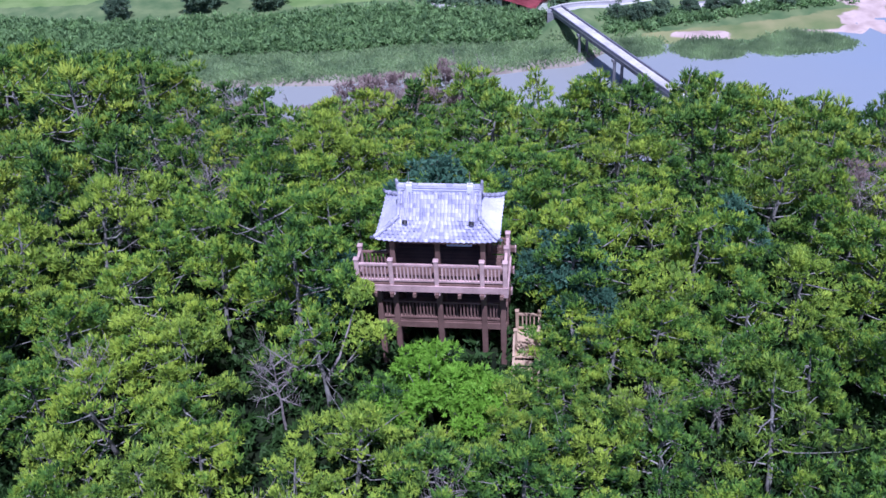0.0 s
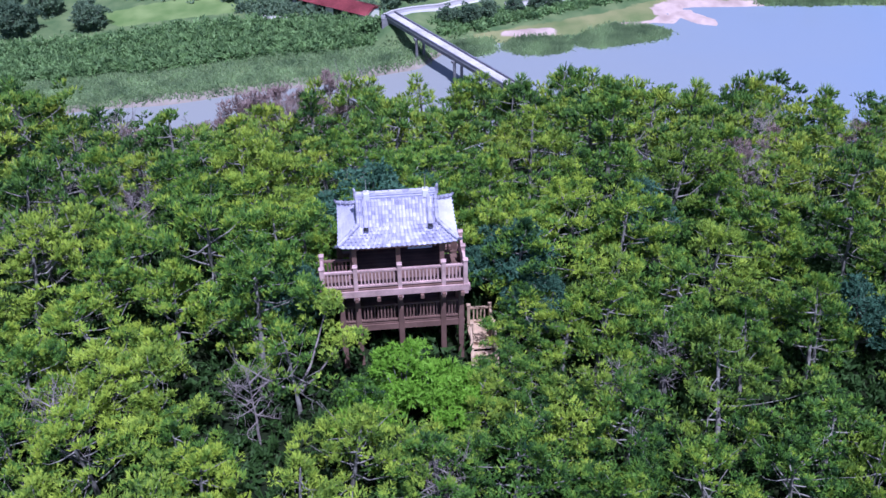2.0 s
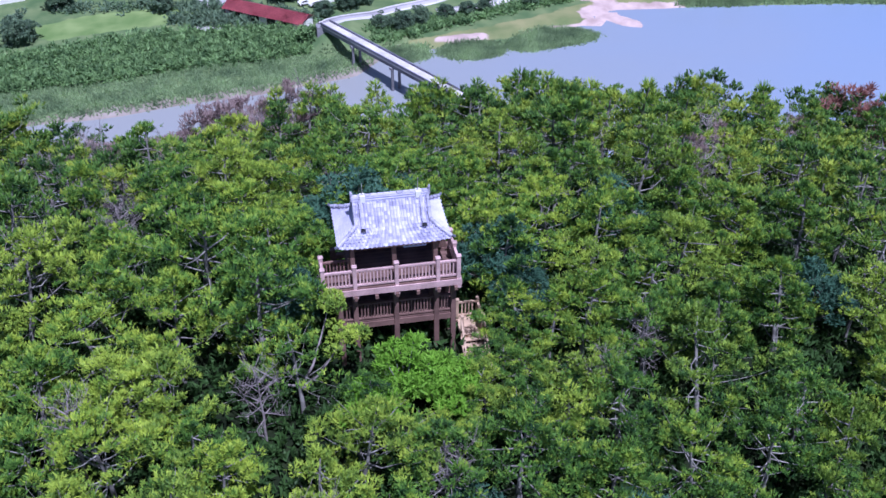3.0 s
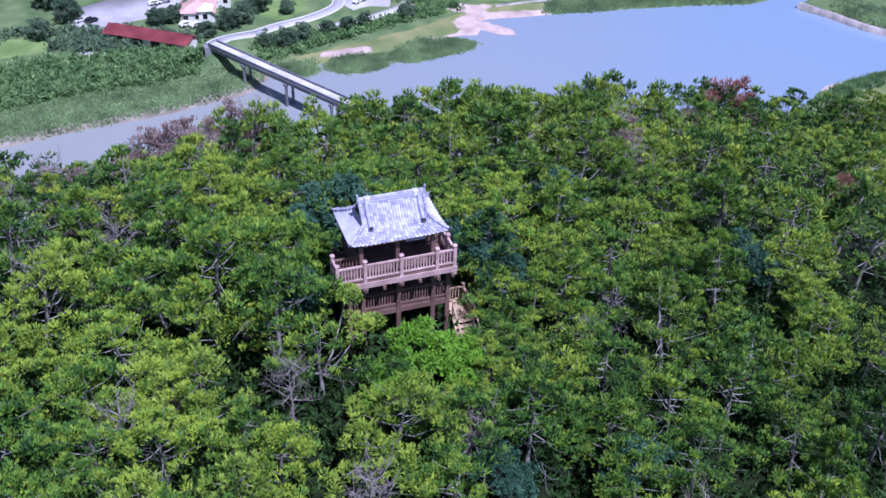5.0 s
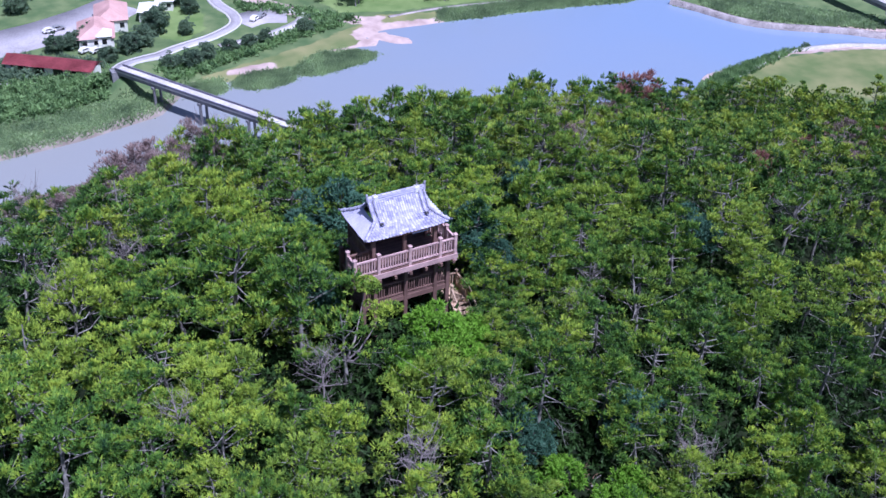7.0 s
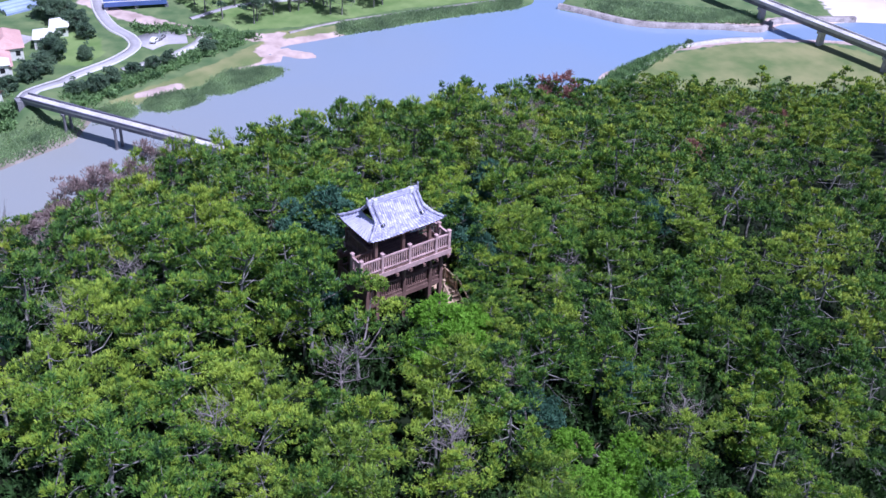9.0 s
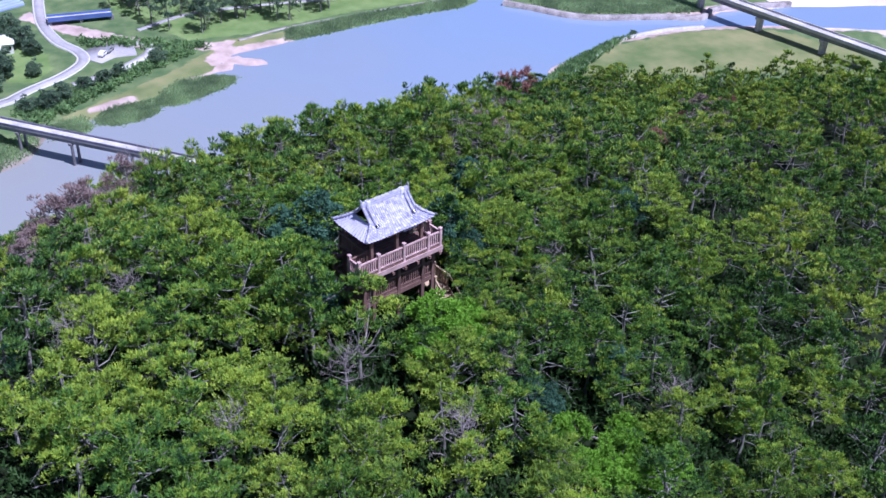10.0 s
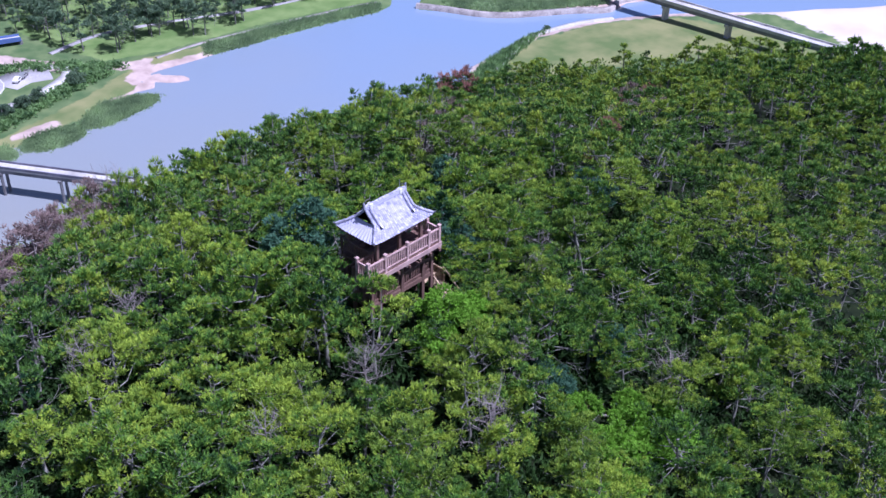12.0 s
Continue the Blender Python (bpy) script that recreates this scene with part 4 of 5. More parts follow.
MIDDLE = [pine_arrays(np.random.default_rng(200 + i), 6.0, (2.5, 2.9, 2.2, 1.8)[i], 15, 4.6, 19, 3, 0.24, 0.11, 0.40, spire=(0, 0.1, 0.4, 0.8)[i], twigs=False) for i in range(4)]
FAR = [pine_arrays(np.random.default_rng(300 + i), 6.0, (2.7, 2.4, 2.0)[i], 12, 3.8, 15, 3, 0.32, 0.16, 0.46, spire=(0, 0.3, 0.7)[i], twigs=False) for i in range(3)]
dist = reach[rest]
wood_of("pine_wood", rest[dist < 66], MIDDLE, FAR_PINE, "dense green pine wood on the slopes")
wood_of("far_pine_wood", rest[dist >= 66], FAR, FAR_PINE, "dense green pine wood down to the shore")


def stand(t, x, y, scale, turn=0.0, sink=0.15, tall=1.0):
    z, _ = place(x, y, 0)
    t.matrix_basis = pose(x, y, z, 0, 0, turn) @ Matrix.Diagonal((scale, scale, scale * tall, 1))
    return t


def stand_top(t, x, y, top, turn=0.0, wide=1.0):
    """Stands a six-metre tree so that its tip reaches a given height."""
    z, _ = place(x, y, 0)
    t.matrix_basis = pose(x, y, z, 0, 0, turn) @ Matrix.Diagonal((wide, wide, (top - z) / 6.0, 1))
    return t


# smaller pines close to the pavilion
for x, y, k, s in ((5.6, -2.9, 0, 0.66), (7.6, -0.6, 3, 0.86), (3.5, -4.9, 4, 0.62), (8.6, -4.0, 1, 0.92), (-2.6, -5.8, 2, 0.60), (0.6, -6.4, 0, 0.62), (5.6, -6.2, 2, 0.78), (9.8, 2.2, 1, 1.05), (5.0, -1.9, 4, 0.58), (6.2, -0.3, 2, 0.72), (5.4, 0.6, 0, 0.6), (3.2, -2.5, 7, 0.5), (-11.3, -3.1, 5, 1.0), (-12.6, -1.8, 0, 0.95), (-4.9, -10.0, 1, 1.0), (-2.6, -17.2, 1, 1.0), (-4.8, -18.6, 5, 1.0), (0.6, -14.2, 5, 0.8), (5.8, 6.0, 4, 1.05), (1.6, 7.6, 0, 0.95), (-4.2, 7.0, 3, 1.05)):
    stand(copy_thing(templates[k], Matrix.Identity(4)), x, y, s, 97 * k + 40 * x)

# trees with a look of their own
for i, (x, y, h, w) in enumerate(((-0.1, -3.3, 4.6, 1.8), (-2.0, -4.2, 3.6, 1.7), (1.9, -3.7, 3.6, 1.7))):
    t = tree_from("broadleaf_tree", *broad_arrays(np.random.default_rng(400 + i), h, w, 52, 46, 0.22), BROAD, "fresh bright green broadleaf tree in front of the pavilion", "tree", group="bright broadleaf trees")
    stand(t, x, y, 1.0, 40 * i)
for i, (x, y, h, w) in enumerate(((5.3, -15.0, 3.4, 1.9), (3.2, -16.2, 3.2, 1.8), (0.2, -17.5, 3.0, 1.6), (8.0, -17.0, 3.4, 1.8), (2.0, -14.4, 2.8, 1.7), (7.6, -13.4, 2.2, 1.4), (6.6, -16.6, 2.8, 1.7), (9.6, -14.6, 2.6, 1.6), (3.6, -12.0, 2.6, 1.5))):
    t = tree_from("leafy_shrub", *broad_arrays(np.random.default_rng(420 + i), h, w, 30, 40, 0.22, 0.1), BROAD, "bright green leafy shrub in a forest gap", "shrub", group="shrubs in the gap")
    stand(t, x, y, 1.0, 70 * i)
dark_tree = tree_from("broadleaf_tree", *broad_arrays(np.random.default_rng(440), 6.0, 2.3, 46, 46, 0.24), DARK_LEAF, "dark blue-green broadleaf tree among the pines", "tree", group="dark broadleaf trees")
stand(dark_tree, 5.6, 3.4, 1.0)
for i, (x, y, s) in enumerate(((-1.4, 9.0, 1.15), (6.8, 1.2, 0.7), (2.0, -10.5, 0.75), (9.4, -10.6, 0.8), (1.8, 11.6, 0.9), (-5.2, 2.8, 0.8), (13.6, 8.8, 0.9), (24, 2, 0.9))):
    stand(copy_thing(dark_tree, Matrix.Identity(4)), x, y, s, 77 * i)
grey_tree = tree_from("dead_tree", bare_arrays(np.random.default_rng(460), 6.0, 2.3, 17, 15), None, None, "bare grey dead tree with fine twigs", "tree", DEAD, "dead trees")
stand(grey_tree, 21.3, 13.2, 0.95)
for i, (x, y, s) in enumerate(((-15.3, 18.3, 0.8), (-7.0, 30.4, 1.05), (-18.2, 28.1, 0.95), (-3.6, 33.6, 1.2), (-8.6, 31.6, 1.0), (-1.4, 34.4, 1.2), (-15.4, 27.6, 0.9), (-6.0, 29.0, 1.0), (26.0, 23.2, 1.0), (36.5, 29.8, 1.05), (-14.0, 11.2, 0.85), (-18.6, 9.0, 0.8), (12.3, -1.6, 0.8), (9.2, -3.9, 0.75), (-5.2, -11.8, 0.85), (11.6, -14.0, 0.8), (-6.9, -3.2, 0.74), (-15.2, -4.0, 0.8), (-12.0, 23.0, 0.85), (-21.0, 26.0, 0.85), (1.2, -8.9, 0.75))):
    stand(copy_thing(grey_tree, Matrix.Identity(4)), x, y, s, 61 * i, tall=0.95 + 0.1 * (i % 3))
# tall pointed pines along the brow of the hill
crest_pine = tree_from("pine_tree", *pine_arrays(np.random.default_rng(490), 6.0, 1.75, 15, 2.6, 15, 4, 0.30, 0.065, 0.30, spire=0.9, twigs=False), PINE, "tall pointed pine on the brow of the hill", "pine tree", group="pointed pines on the brow")
stand(crest_pine, 6.2, 32.6, 1.12, 20, tall=1.2)
for i, (x, y, s) in enumerate(((8.3, 33.3, 1.45), (10.0, 32.8, 1.38), (13.2, 30.4, 1.4), (15.9, 27.4, 1.38), (18.3, 25.3, 1.4), (20.4, 23.5, 1.48), (27.0, 32.3, 1.45), (30.3, 32.2, 1.5), (35.0, 30.2, 1.6), (-0.6, 33.0, 1.5), (-3.0, 32.4, 1.5), (-4.9, 33.0, 1.4), (4.0, 34.0, 1.35), (24.9, 31.9, 1.45))):
    stand(copy_thing(crest_pine, Matrix.Identity(4)), x, y, s * 0.9, 83 * i, tall=1.13)
red_tree = tree_from("pine_tree", *pine_arrays(np.random.default_rng(470), 6.0, 2.3, 13, 5, 10, 4, 0.36, 0.11, 0.45), RED_LEAF, "dying pine with rust-red needles", "pine tree", group="dying pines")
stand_top(red_tree, 46.8, 38.3, -12.8, 0, 1.55)
for i, (x, y, s) in enumerate(((52.0, 18.3, 0.75), (63.0, 24.0, 0.75), (38.5, 9.7, 0.8), (84, 32, 0.9))):
    stand(copy_thing(red_tree, Matrix.Identity(4)), x, y, s, 90 * i, tall=1.35)
withered = tree_from("pine_tree", *pine_arrays(np.random.default_rng(475), 6.0, 2.1, 15, 4, 26, 3, 0.20, 0.065, 0.45), WITHERED, "withered pine with thin mauve-grey needles", "pine tree", bark=DEAD, group="withered pines")
stand_top(withered, -6.2, 32.6, -6.6, 0, 1.2)
for i, (x, y, s) in enumerate(((26.4, 22.6, 0.95), (36.8, 29.2, 1.0), (62, 22, 0.9), (70, 27, 1.1), (58, 16, 1.0))):
    stand(copy_thing(withered, Matrix.Identity(4)), x, y, s, 70 * i, tall=1.15)
for x, y, top, w in ((-10.6, 31.4, -6.9, 1.25), (-8.4, 32.4, -6.4, 1.3), (-13.2, 31.0, -8.0, 1.1), (-9.4, 34.6, -8.2, 1.3), (-3.4, 33.6, -6.0, 1.1), (-18.6, 29.6, -7.4, 0.95), (-12.0, 33.6, -8.6, 1.2), (-7.4, 34.4, -7.0, 1.2), (-15.4, 24.6, -5.0, 1.0), (20.4, 14.2, -1.7, 0.9)):
    stand_top(copy_thing(withered, Matrix.Identity(4)), x, y, top, 57 * x, w)
# the pine beside the deck, with long bare limbs
r = np.random.default_rng(480)
limbs_v, limbs_l = pine_arrays(r, 6.4, 2.3, 14, 1.7, 30, 4, 0.20, 0.075, 0.42, twigs=False)
beside = tree_from("pine_tree", limbs_v, limbs_l, PINE, "old pine with long bare grey limbs beside the deck", "pine tree")
stand(beside, -5.0, -2.0, 0.95, 0)
for x, y, k, s in ((-6.9, 0.4, 0, 1.42), (-9.4, 5.6, 2, 1.5), (-5.6, 5.0, 4, 1.2)):
    t = copy_thing(next(q for q in templates if q), Matrix.Identity(4)) if templates[k] is None else copy_thing(templates[k], Matrix.Identity(4))
    stand(t, x, y, s * 0.92, 130 * k, tall=1.1)
beside_at = np.array(beside.matrix_basis.translation)
for tip, pads in (((-3.3, -1.0, 0.15), 9), ((-2.9, -2.2, -1.2), 9), ((-4.4, -3.2, -2.4), 0), ((-7.2, -3.0, -1.4), 0)):
    a, b = np.array([0, 0, 2.0]), (np.array(tip) - beside_at) / 0.95
    raw("bare_limb", *tube(np.array([a, (a * 2 + b) / 3 + [0.1, -0.1, -0.3], (a + 2 * b) / 3 + [0.05, -0.1, -0.2], b]), [0.085, 0.065, 0.045, 0.02], 5), DEAD, beside, "bare pale grey limb")
    if pads:
        c = b + r.normal(0, 1, (pads, 3)) * [0.55, 0.45, 0.12]
        d = r.normal(size=(pads * 45, 3))
        d[:, 2] = np.abs(d[:, 2]) * 0.9 - 0.1
        d /= np.linalg.norm(d, axis=1)[:, None]
        raw("spray", *tufts(np.repeat(c, 45, 0) + d * [0.42, 0.42, 0.2], d * [1, 1, 0.5] + [0, 0, 0.95], 3, 0.20, 0.105, 0.42, r), YOUNG_PINE, beside, "flat spray of yellow-green needles")


# a fallen trunk and rusty brush in the forest gap
DRY = material("rust_brown_dead_brush", (0.13, 0.07, 0.05), 0.95, 0, 3.0, 0.4, 18.0, 0.01, (0.28, 0.18, 0.13), 0.0, 0.5)
z0 = place(6.0, -12.6, 0)[0]
fallen = thing("fallen_tree", "pale fallen tree trunk lying in the forest gap", "tree", (6.0, -12.6, z0), -62)
raw("trunk", *tube(np.array([[-1.9, 0, 0.35], [-0.6, 0.08, 0.45], [0.7, -0.05, 0.5], [2.1, 0.05, 0.45]]), [0.13, 0.11, 0.08, 0.03], 7), DEAD, fallen)
for a, b in (((-0.6, 0.08, 0.45), (-0.2, 0.7, 0.9)), ((0.4, 0.0, 0.5), (0.9, -0.6, 1.0)), ((1.2, 0.0, 0.5), (1.6, 0.45, 0.9))):
    raw("branch", *tube(np.array([a, (np.array(a) + b) / 2 + [0, 0, 0.06], b]), [0.045, 0.03, 0.012], 5), DEAD, fallen)
brush = thing("brush_heap", "heap of rust-brown dead branches in the forest gap", "branches", (5.2, -11.4, place(5.2, -11.4, 0)[0]))
r = np.random.default_rng(530)
for _ in range(30):
    a = np.array([*r.normal(0, 0.6, 2), r.uniform(0.0, 0.4)])
    b = a + np.array([*r.normal(0, 0.55, 2), r.uniform(0.1, 0.5)])
    raw("branch", *tube(np.array([a, (a + b) / 2 + r.normal(0, 0.08, 3), b]), [0.028, 0.02, 0.008], 4), DRY, brush)


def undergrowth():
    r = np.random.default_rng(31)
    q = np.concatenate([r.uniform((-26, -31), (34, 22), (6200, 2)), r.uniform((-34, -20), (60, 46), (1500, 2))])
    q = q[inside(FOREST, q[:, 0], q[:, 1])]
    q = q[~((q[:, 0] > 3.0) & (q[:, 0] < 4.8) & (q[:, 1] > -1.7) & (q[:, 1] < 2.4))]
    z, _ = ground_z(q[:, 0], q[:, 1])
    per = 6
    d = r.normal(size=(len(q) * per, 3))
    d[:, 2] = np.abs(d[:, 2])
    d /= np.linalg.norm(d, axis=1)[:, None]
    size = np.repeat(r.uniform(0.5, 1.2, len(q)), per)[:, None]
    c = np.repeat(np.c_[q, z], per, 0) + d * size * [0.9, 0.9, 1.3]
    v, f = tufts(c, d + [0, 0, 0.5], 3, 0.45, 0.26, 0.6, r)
    tagged(raw("undergrowth", v, f, UNDERLEAF), "green shrubs and ferns under the pines, darkened with canopy shade", "shrubs", kind="stuff")


undergrowth()


def forest_edge():
    """Low growth that closes the wood towards the sandbank."""
    r = np.random.default_rng(33)
    q = r.uniform((70, 2), (135, 64), (9000, 2))
    d = edge_distance(FOREST, q[:, 0], q[:, 1])
    q = q[inside(FOREST, q[:, 0], q[:, 1]) & (d < 16)][:2300]
    z, _ = ground_z(q[:, 0], q[:, 1])
    per = 14
    e = r.normal(size=(len(q) * per, 3))
    e[:, 2] = np.abs(e[:, 2])
    e /= np.linalg.norm(e, axis=1)[:, None]
    size = np.repeat(r.uniform(0.6, 1.25, len(q)), per)[:, None]
    v, f = tufts(np.repeat(np.c_[q, z], per, 0) + e * size * [1.3, 1.3, 3.4], e + [0, 0, 0.6], 3, 0.5, 0.26, 0.5, r)
    ob = tagged(raw("forest_edge", v, f, FAR_PINE), "dense young pines and shrubs along the edge of the wood", "shrubs", kind="stuff")
    ob.data.attributes.new("tree", "FLOAT", "POINT").data.foreach_set("value", np.repeat(r.uniform(0, 1, len(q)), per * 9).astype(np.float32))


forest_edge()


# ---- the far bank ----
def scattered(name, poly, count, seed, make, mat, label, category):
    """Growth that nobody could count, over an area of the flat land."""
    r = np.random.default_rng(seed)
    poly = [site(*q) for q in poly]
    p = np.array(poly, float)
    lo, hi = p.min(0), p.max(0)
    q = r.uniform(lo, hi, (count * 3, 2))
    q = q[inside(poly, q[:, 0], q[:, 1])][:count]
    q = q + r.normal(0, 0.4, q.shape)
    z, _ = ground_z(q[:, 0], q[:, 1])
    v, f = make(np.c_[q, np.maximum(z, WATER_Z - 0.05)], r)
    return tagged(raw(name, v, f, mat), label, category, kind="stuff")


def bushes(size, height, per=8, leaf=0.55):
    def make(p, r):
        n = len(p)
        d = r.normal(size=(n * per, 3))
        d[:, 2] = np.abs(d[:, 2])
        d /= np.linalg.norm(d, axis=1)[:, None]
        s = np.repeat(r.uniform(0.6, 1.3, n), per)[:, None]
        c = np.repeat(p, per, 0) + d * s * [size, size, height]
        return tufts(c, d + [0, 0, 0.3], 3, leaf, leaf * 0.6, 0.7, r)
    return make


def blades(height, width, per=3):
    def make(p, r):
        return tufts(p + [0, 0, 0.05], np.tile([0.0, 0.0, 1.0], (len(p), 1)) + r.normal(0, 0.3, (len(p), 3)), per, height, width, 0.5, r)
    return make


THICK = [(-120, 118), (-60, 112.8), (-50, 113.4), (-36, 114.4), (-20, 116.4), (-7, 118.6), (6, 119.6), (8.5, 124), (4, 130), (-4, 130.5), (-14, 132), (-24, 130.5), (-40, 127.5), (-61, 124.5), (-120, 131)]
MARSH = [(-120, 99.6), (-45, 103.6), (-26, 105.6), (-10, 107.8), (2, 109.8), (12.6, 112.5), (16, 116), (18, 119.5), (8, 119.4), (-7, 118.4), (-20, 116.2), (-36, 114.2), (-60, 112.6), (-120, 118)]
ISLE = [(26.5, 118), (28.5, 120), (31, 120.8), (36.5, 119.8), (37.3, 117.5), (36.5, 115.8), (33, 114.7), (29, 115)]
ISLE_2 = [(37.8, 118.5), (41, 121.8), (44.5, 123.6), (50.5, 123), (53.5, 120.2), (52, 118.2), (47, 117), (41, 115.9), (38.6, 116.8)]
ISLE_3 = [(18.4, 119.8), (22, 120.6), (25.5, 120.4), (25, 116.4), (21, 115.3), (18.6, 116.5)]
scattered("thicket", THICK, 4200, 21, bushes(0.7, 1.0, 9, 0.55), THICKET, "dense green bank of shrubs and creepers above the marsh", "shrubs")
scattered("reed_bed", MARSH, 34000, 22, blades(0.42, 0.14), REED, "green reed bed along the river bank", "reeds")
scattered("reed_islet", ISLE, 6500, 23, blades(0.48, 0.14), REED, "green islet of reeds off the shore", "reeds")
scattered("reed_islet", ISLE_2, 9500, 24, blades(0.5, 0.14), REED, "long green islet of reeds off the shore", "reeds")
scattered("reed_islet", ISLE_3, 2600, 34, blades(0.5, 0.15), REED, "low patch of reeds beside the bridge", "reeds")
scattered("bank_shrubs", [(17, 122), (24, 123.5), (34, 128), (44, 131), (52, 133), (53, 139), (50, 141), (47.5, 137), (40, 133), (30, 131), (22, 130.5), (17, 127)], 620, 25, bushes(0.55, 0.8, 8, 0.5), THICKET, "green shrubs between the road and the shore", "shrubs")
scattered("bank_reeds", [(70, 129.2), (80, 127.4), (86, 127.4), (100, 125.4), (111, 123.8), (114, 126), (106, 128), (85, 131), (73, 133)], 8000, 26, blades(0.6, 0.17), REED, "reeds along the far bank", "reeds")
scattered("bank_grass", [(98, 83.5), (104, 86.6), (112, 89), (124, 91.2), (131, 90.6), (124, 89.8), (113, 86), (104, 82), (99, 80)], 2600, 27, blades(0.8, 0.2), THICKET, "tall green grass on the sandbank's edge", "grass")
scattered("quay_grass", [(124, 115.5), (130, 106), (144, 96.8), (152, 92.5), (158, 96), (146, 106), (130, 122)], 6500, 28, blades(0.6, 0.25), REED, "pale green grass behind the quay", "grass")
scattered("creek_shrubs", [(38, 152), (44, 148), (51, 140), (56, 134.8), (53, 134), (48, 139), (43, 145), (38, 148)], 300, 29, bushes(0.6, 0.8, 8, 0.5), THICKET, "green shrubs along the creek", "shrubs")
scattered("field_edge_shrubs", [(-16, 134.5), (4, 132), (10, 133), (6, 137), (-2, 141), (-14, 144), (-30, 146), (-32, 143.5), (-12, 142)], 320, 30, bushes(0.7, 1.0, 8, 0.6), FAR_LEAF, "dark shrubs round the lawn", "shrubs")

def stand_far(t, x, y, scale, turn=0.0, tall=1.0):
    return stand(t, *site(x, y), scale * 0.91, turn, tall=tall)


def spot(x, y, z):
    return Vector((*site(x, y), level(z)))


round_tree = tree_from("broadleaf_tree", *broad_arrays(np.random.default_rng(500), 4.6, 2.5, 64, 36, 0.36, 0.02, True), FAR_LEAF, "dark round broadleaf tree on the far bank", "tree", group="trees on the far bank")
stand_far(round_tree, -49, 132.2, 1.45)
for i, (x, y, s) in enumerate(((-38, 133.3, 1.25), (-46, 140, 1.2), (-33, 146, 1.1), (-16, 142, 0.9), (-11, 148, 1.0), (-14, 156, 1.1), (6, 143.2, 0.8), (9, 145.5, 0.7), (3, 142.5, 0.7), (14.5, 137.6, 0.9), (17.5, 139.5, 0.85), (20.5, 144, 0.9), (10.5, 135.4, 0.7), (22, 147.5, 0.9), (25.4, 141.5, 0.6), (19, 127.6, 0.7), (22.3, 126.5, 0.75), (25.5, 128, 0.7), (30.3, 130.4, 0.65), (34, 131.2, 0.6), (37, 132, 0.55), (45, 133.2, 0.75), (28.5, 155.7, 1.0), (27.4, 160.3, 1.1), (26, 165, 1.1), (29, 151, 0.7), (-9.5, 162, 1.3), (-20, 165, 1.3), (0, 164, 1.0), (-28, 160, 1.3), (130.3, 91.6, 0.35), (-62, 128, 0.9), (-66, 150, 1.3), (-52, 156, 1.3))):
    stand_far(copy_thing(round_tree, Matrix.Identity(4)), x, y, s, 51 * i, tall=0.9 + 0.12 * (i % 3))
r = np.random.default_rng(505)
park_pine = tree_from("pine_tree", *pine_arrays(np.random.default_rng(510), 6.0, 2.4, 12, 4, 13, 3, 0.45, 0.2, 0.6), FAR_LEAF, "tall dark pine standing on the park lawn", "pine tree", group="park pines")
stand_far(park_pine, 53.4, 163, 1.1)
PARK = [(55, 139), (66, 135.5), (80, 134.5), (100, 135), (112, 134), (112, 150), (95, 165), (80, 185), (55, 185), (50, 165), (52, 148)]
n = 0
while n < 115:
    x, y = r.uniform(48, 112), r.uniform(134, 186)
    if inside(PARK, np.array([x]), np.array([y]))[0] and (y > 140 or r.uniform() < 0.35):
        stand_far(copy_thing(park_pine, Matrix.Identity(4)), x, y, r.uniform(0.8, 1.35), r.uniform(0, 360))
        n += 1

# footbridge over the river
footbridge = thing("bridge", "long narrow concrete bridge with low parapets on paired piers", "bridge")
BA, BB = spot(9.7, 122.6, -40.55), spot(33.5, 79.5, -40.2)
along = (BB - BA).normalized()
across = along.cross(Vector((0, 0, 1))).normalized()
part("deck", beam(BA, BB, 1.6, 0.3), CONCRETE, footbridge, "pale concrete deck")
for s in (-1, 1):
    part("parapet", beam(BA + across * s * 0.8 + Vector((0, 0, 0.3)), BB + across * s * 0.8 + Vector((0, 0, 0.3)), 0.12, 0.34), RAIL_PAINT, footbridge, "low dull blue-grey parapet")
    # girder colour includes the shade beneath the deck
    part("girder", beam(BA + across * s * 0.55 + Vector((0, 0, -0.4)), BB + across * s * 0.55 + Vector((0, 0, -0.4)), 0.4, 0.5), DARK_CONCRETE, footbridge, "girder darkened with underside shade")
length = (BB - BA).length
for i in range(1, 6):
    c = BA.lerp(BB, (i * 9.0 - 1.5) / length)
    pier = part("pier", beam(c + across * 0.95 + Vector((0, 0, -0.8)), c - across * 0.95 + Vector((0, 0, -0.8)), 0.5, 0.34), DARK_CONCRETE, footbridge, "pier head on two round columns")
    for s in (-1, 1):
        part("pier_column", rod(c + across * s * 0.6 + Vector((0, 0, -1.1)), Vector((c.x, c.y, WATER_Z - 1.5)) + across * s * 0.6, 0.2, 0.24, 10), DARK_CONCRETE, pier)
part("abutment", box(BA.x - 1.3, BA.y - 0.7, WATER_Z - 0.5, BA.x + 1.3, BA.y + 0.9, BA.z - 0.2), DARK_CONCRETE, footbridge)

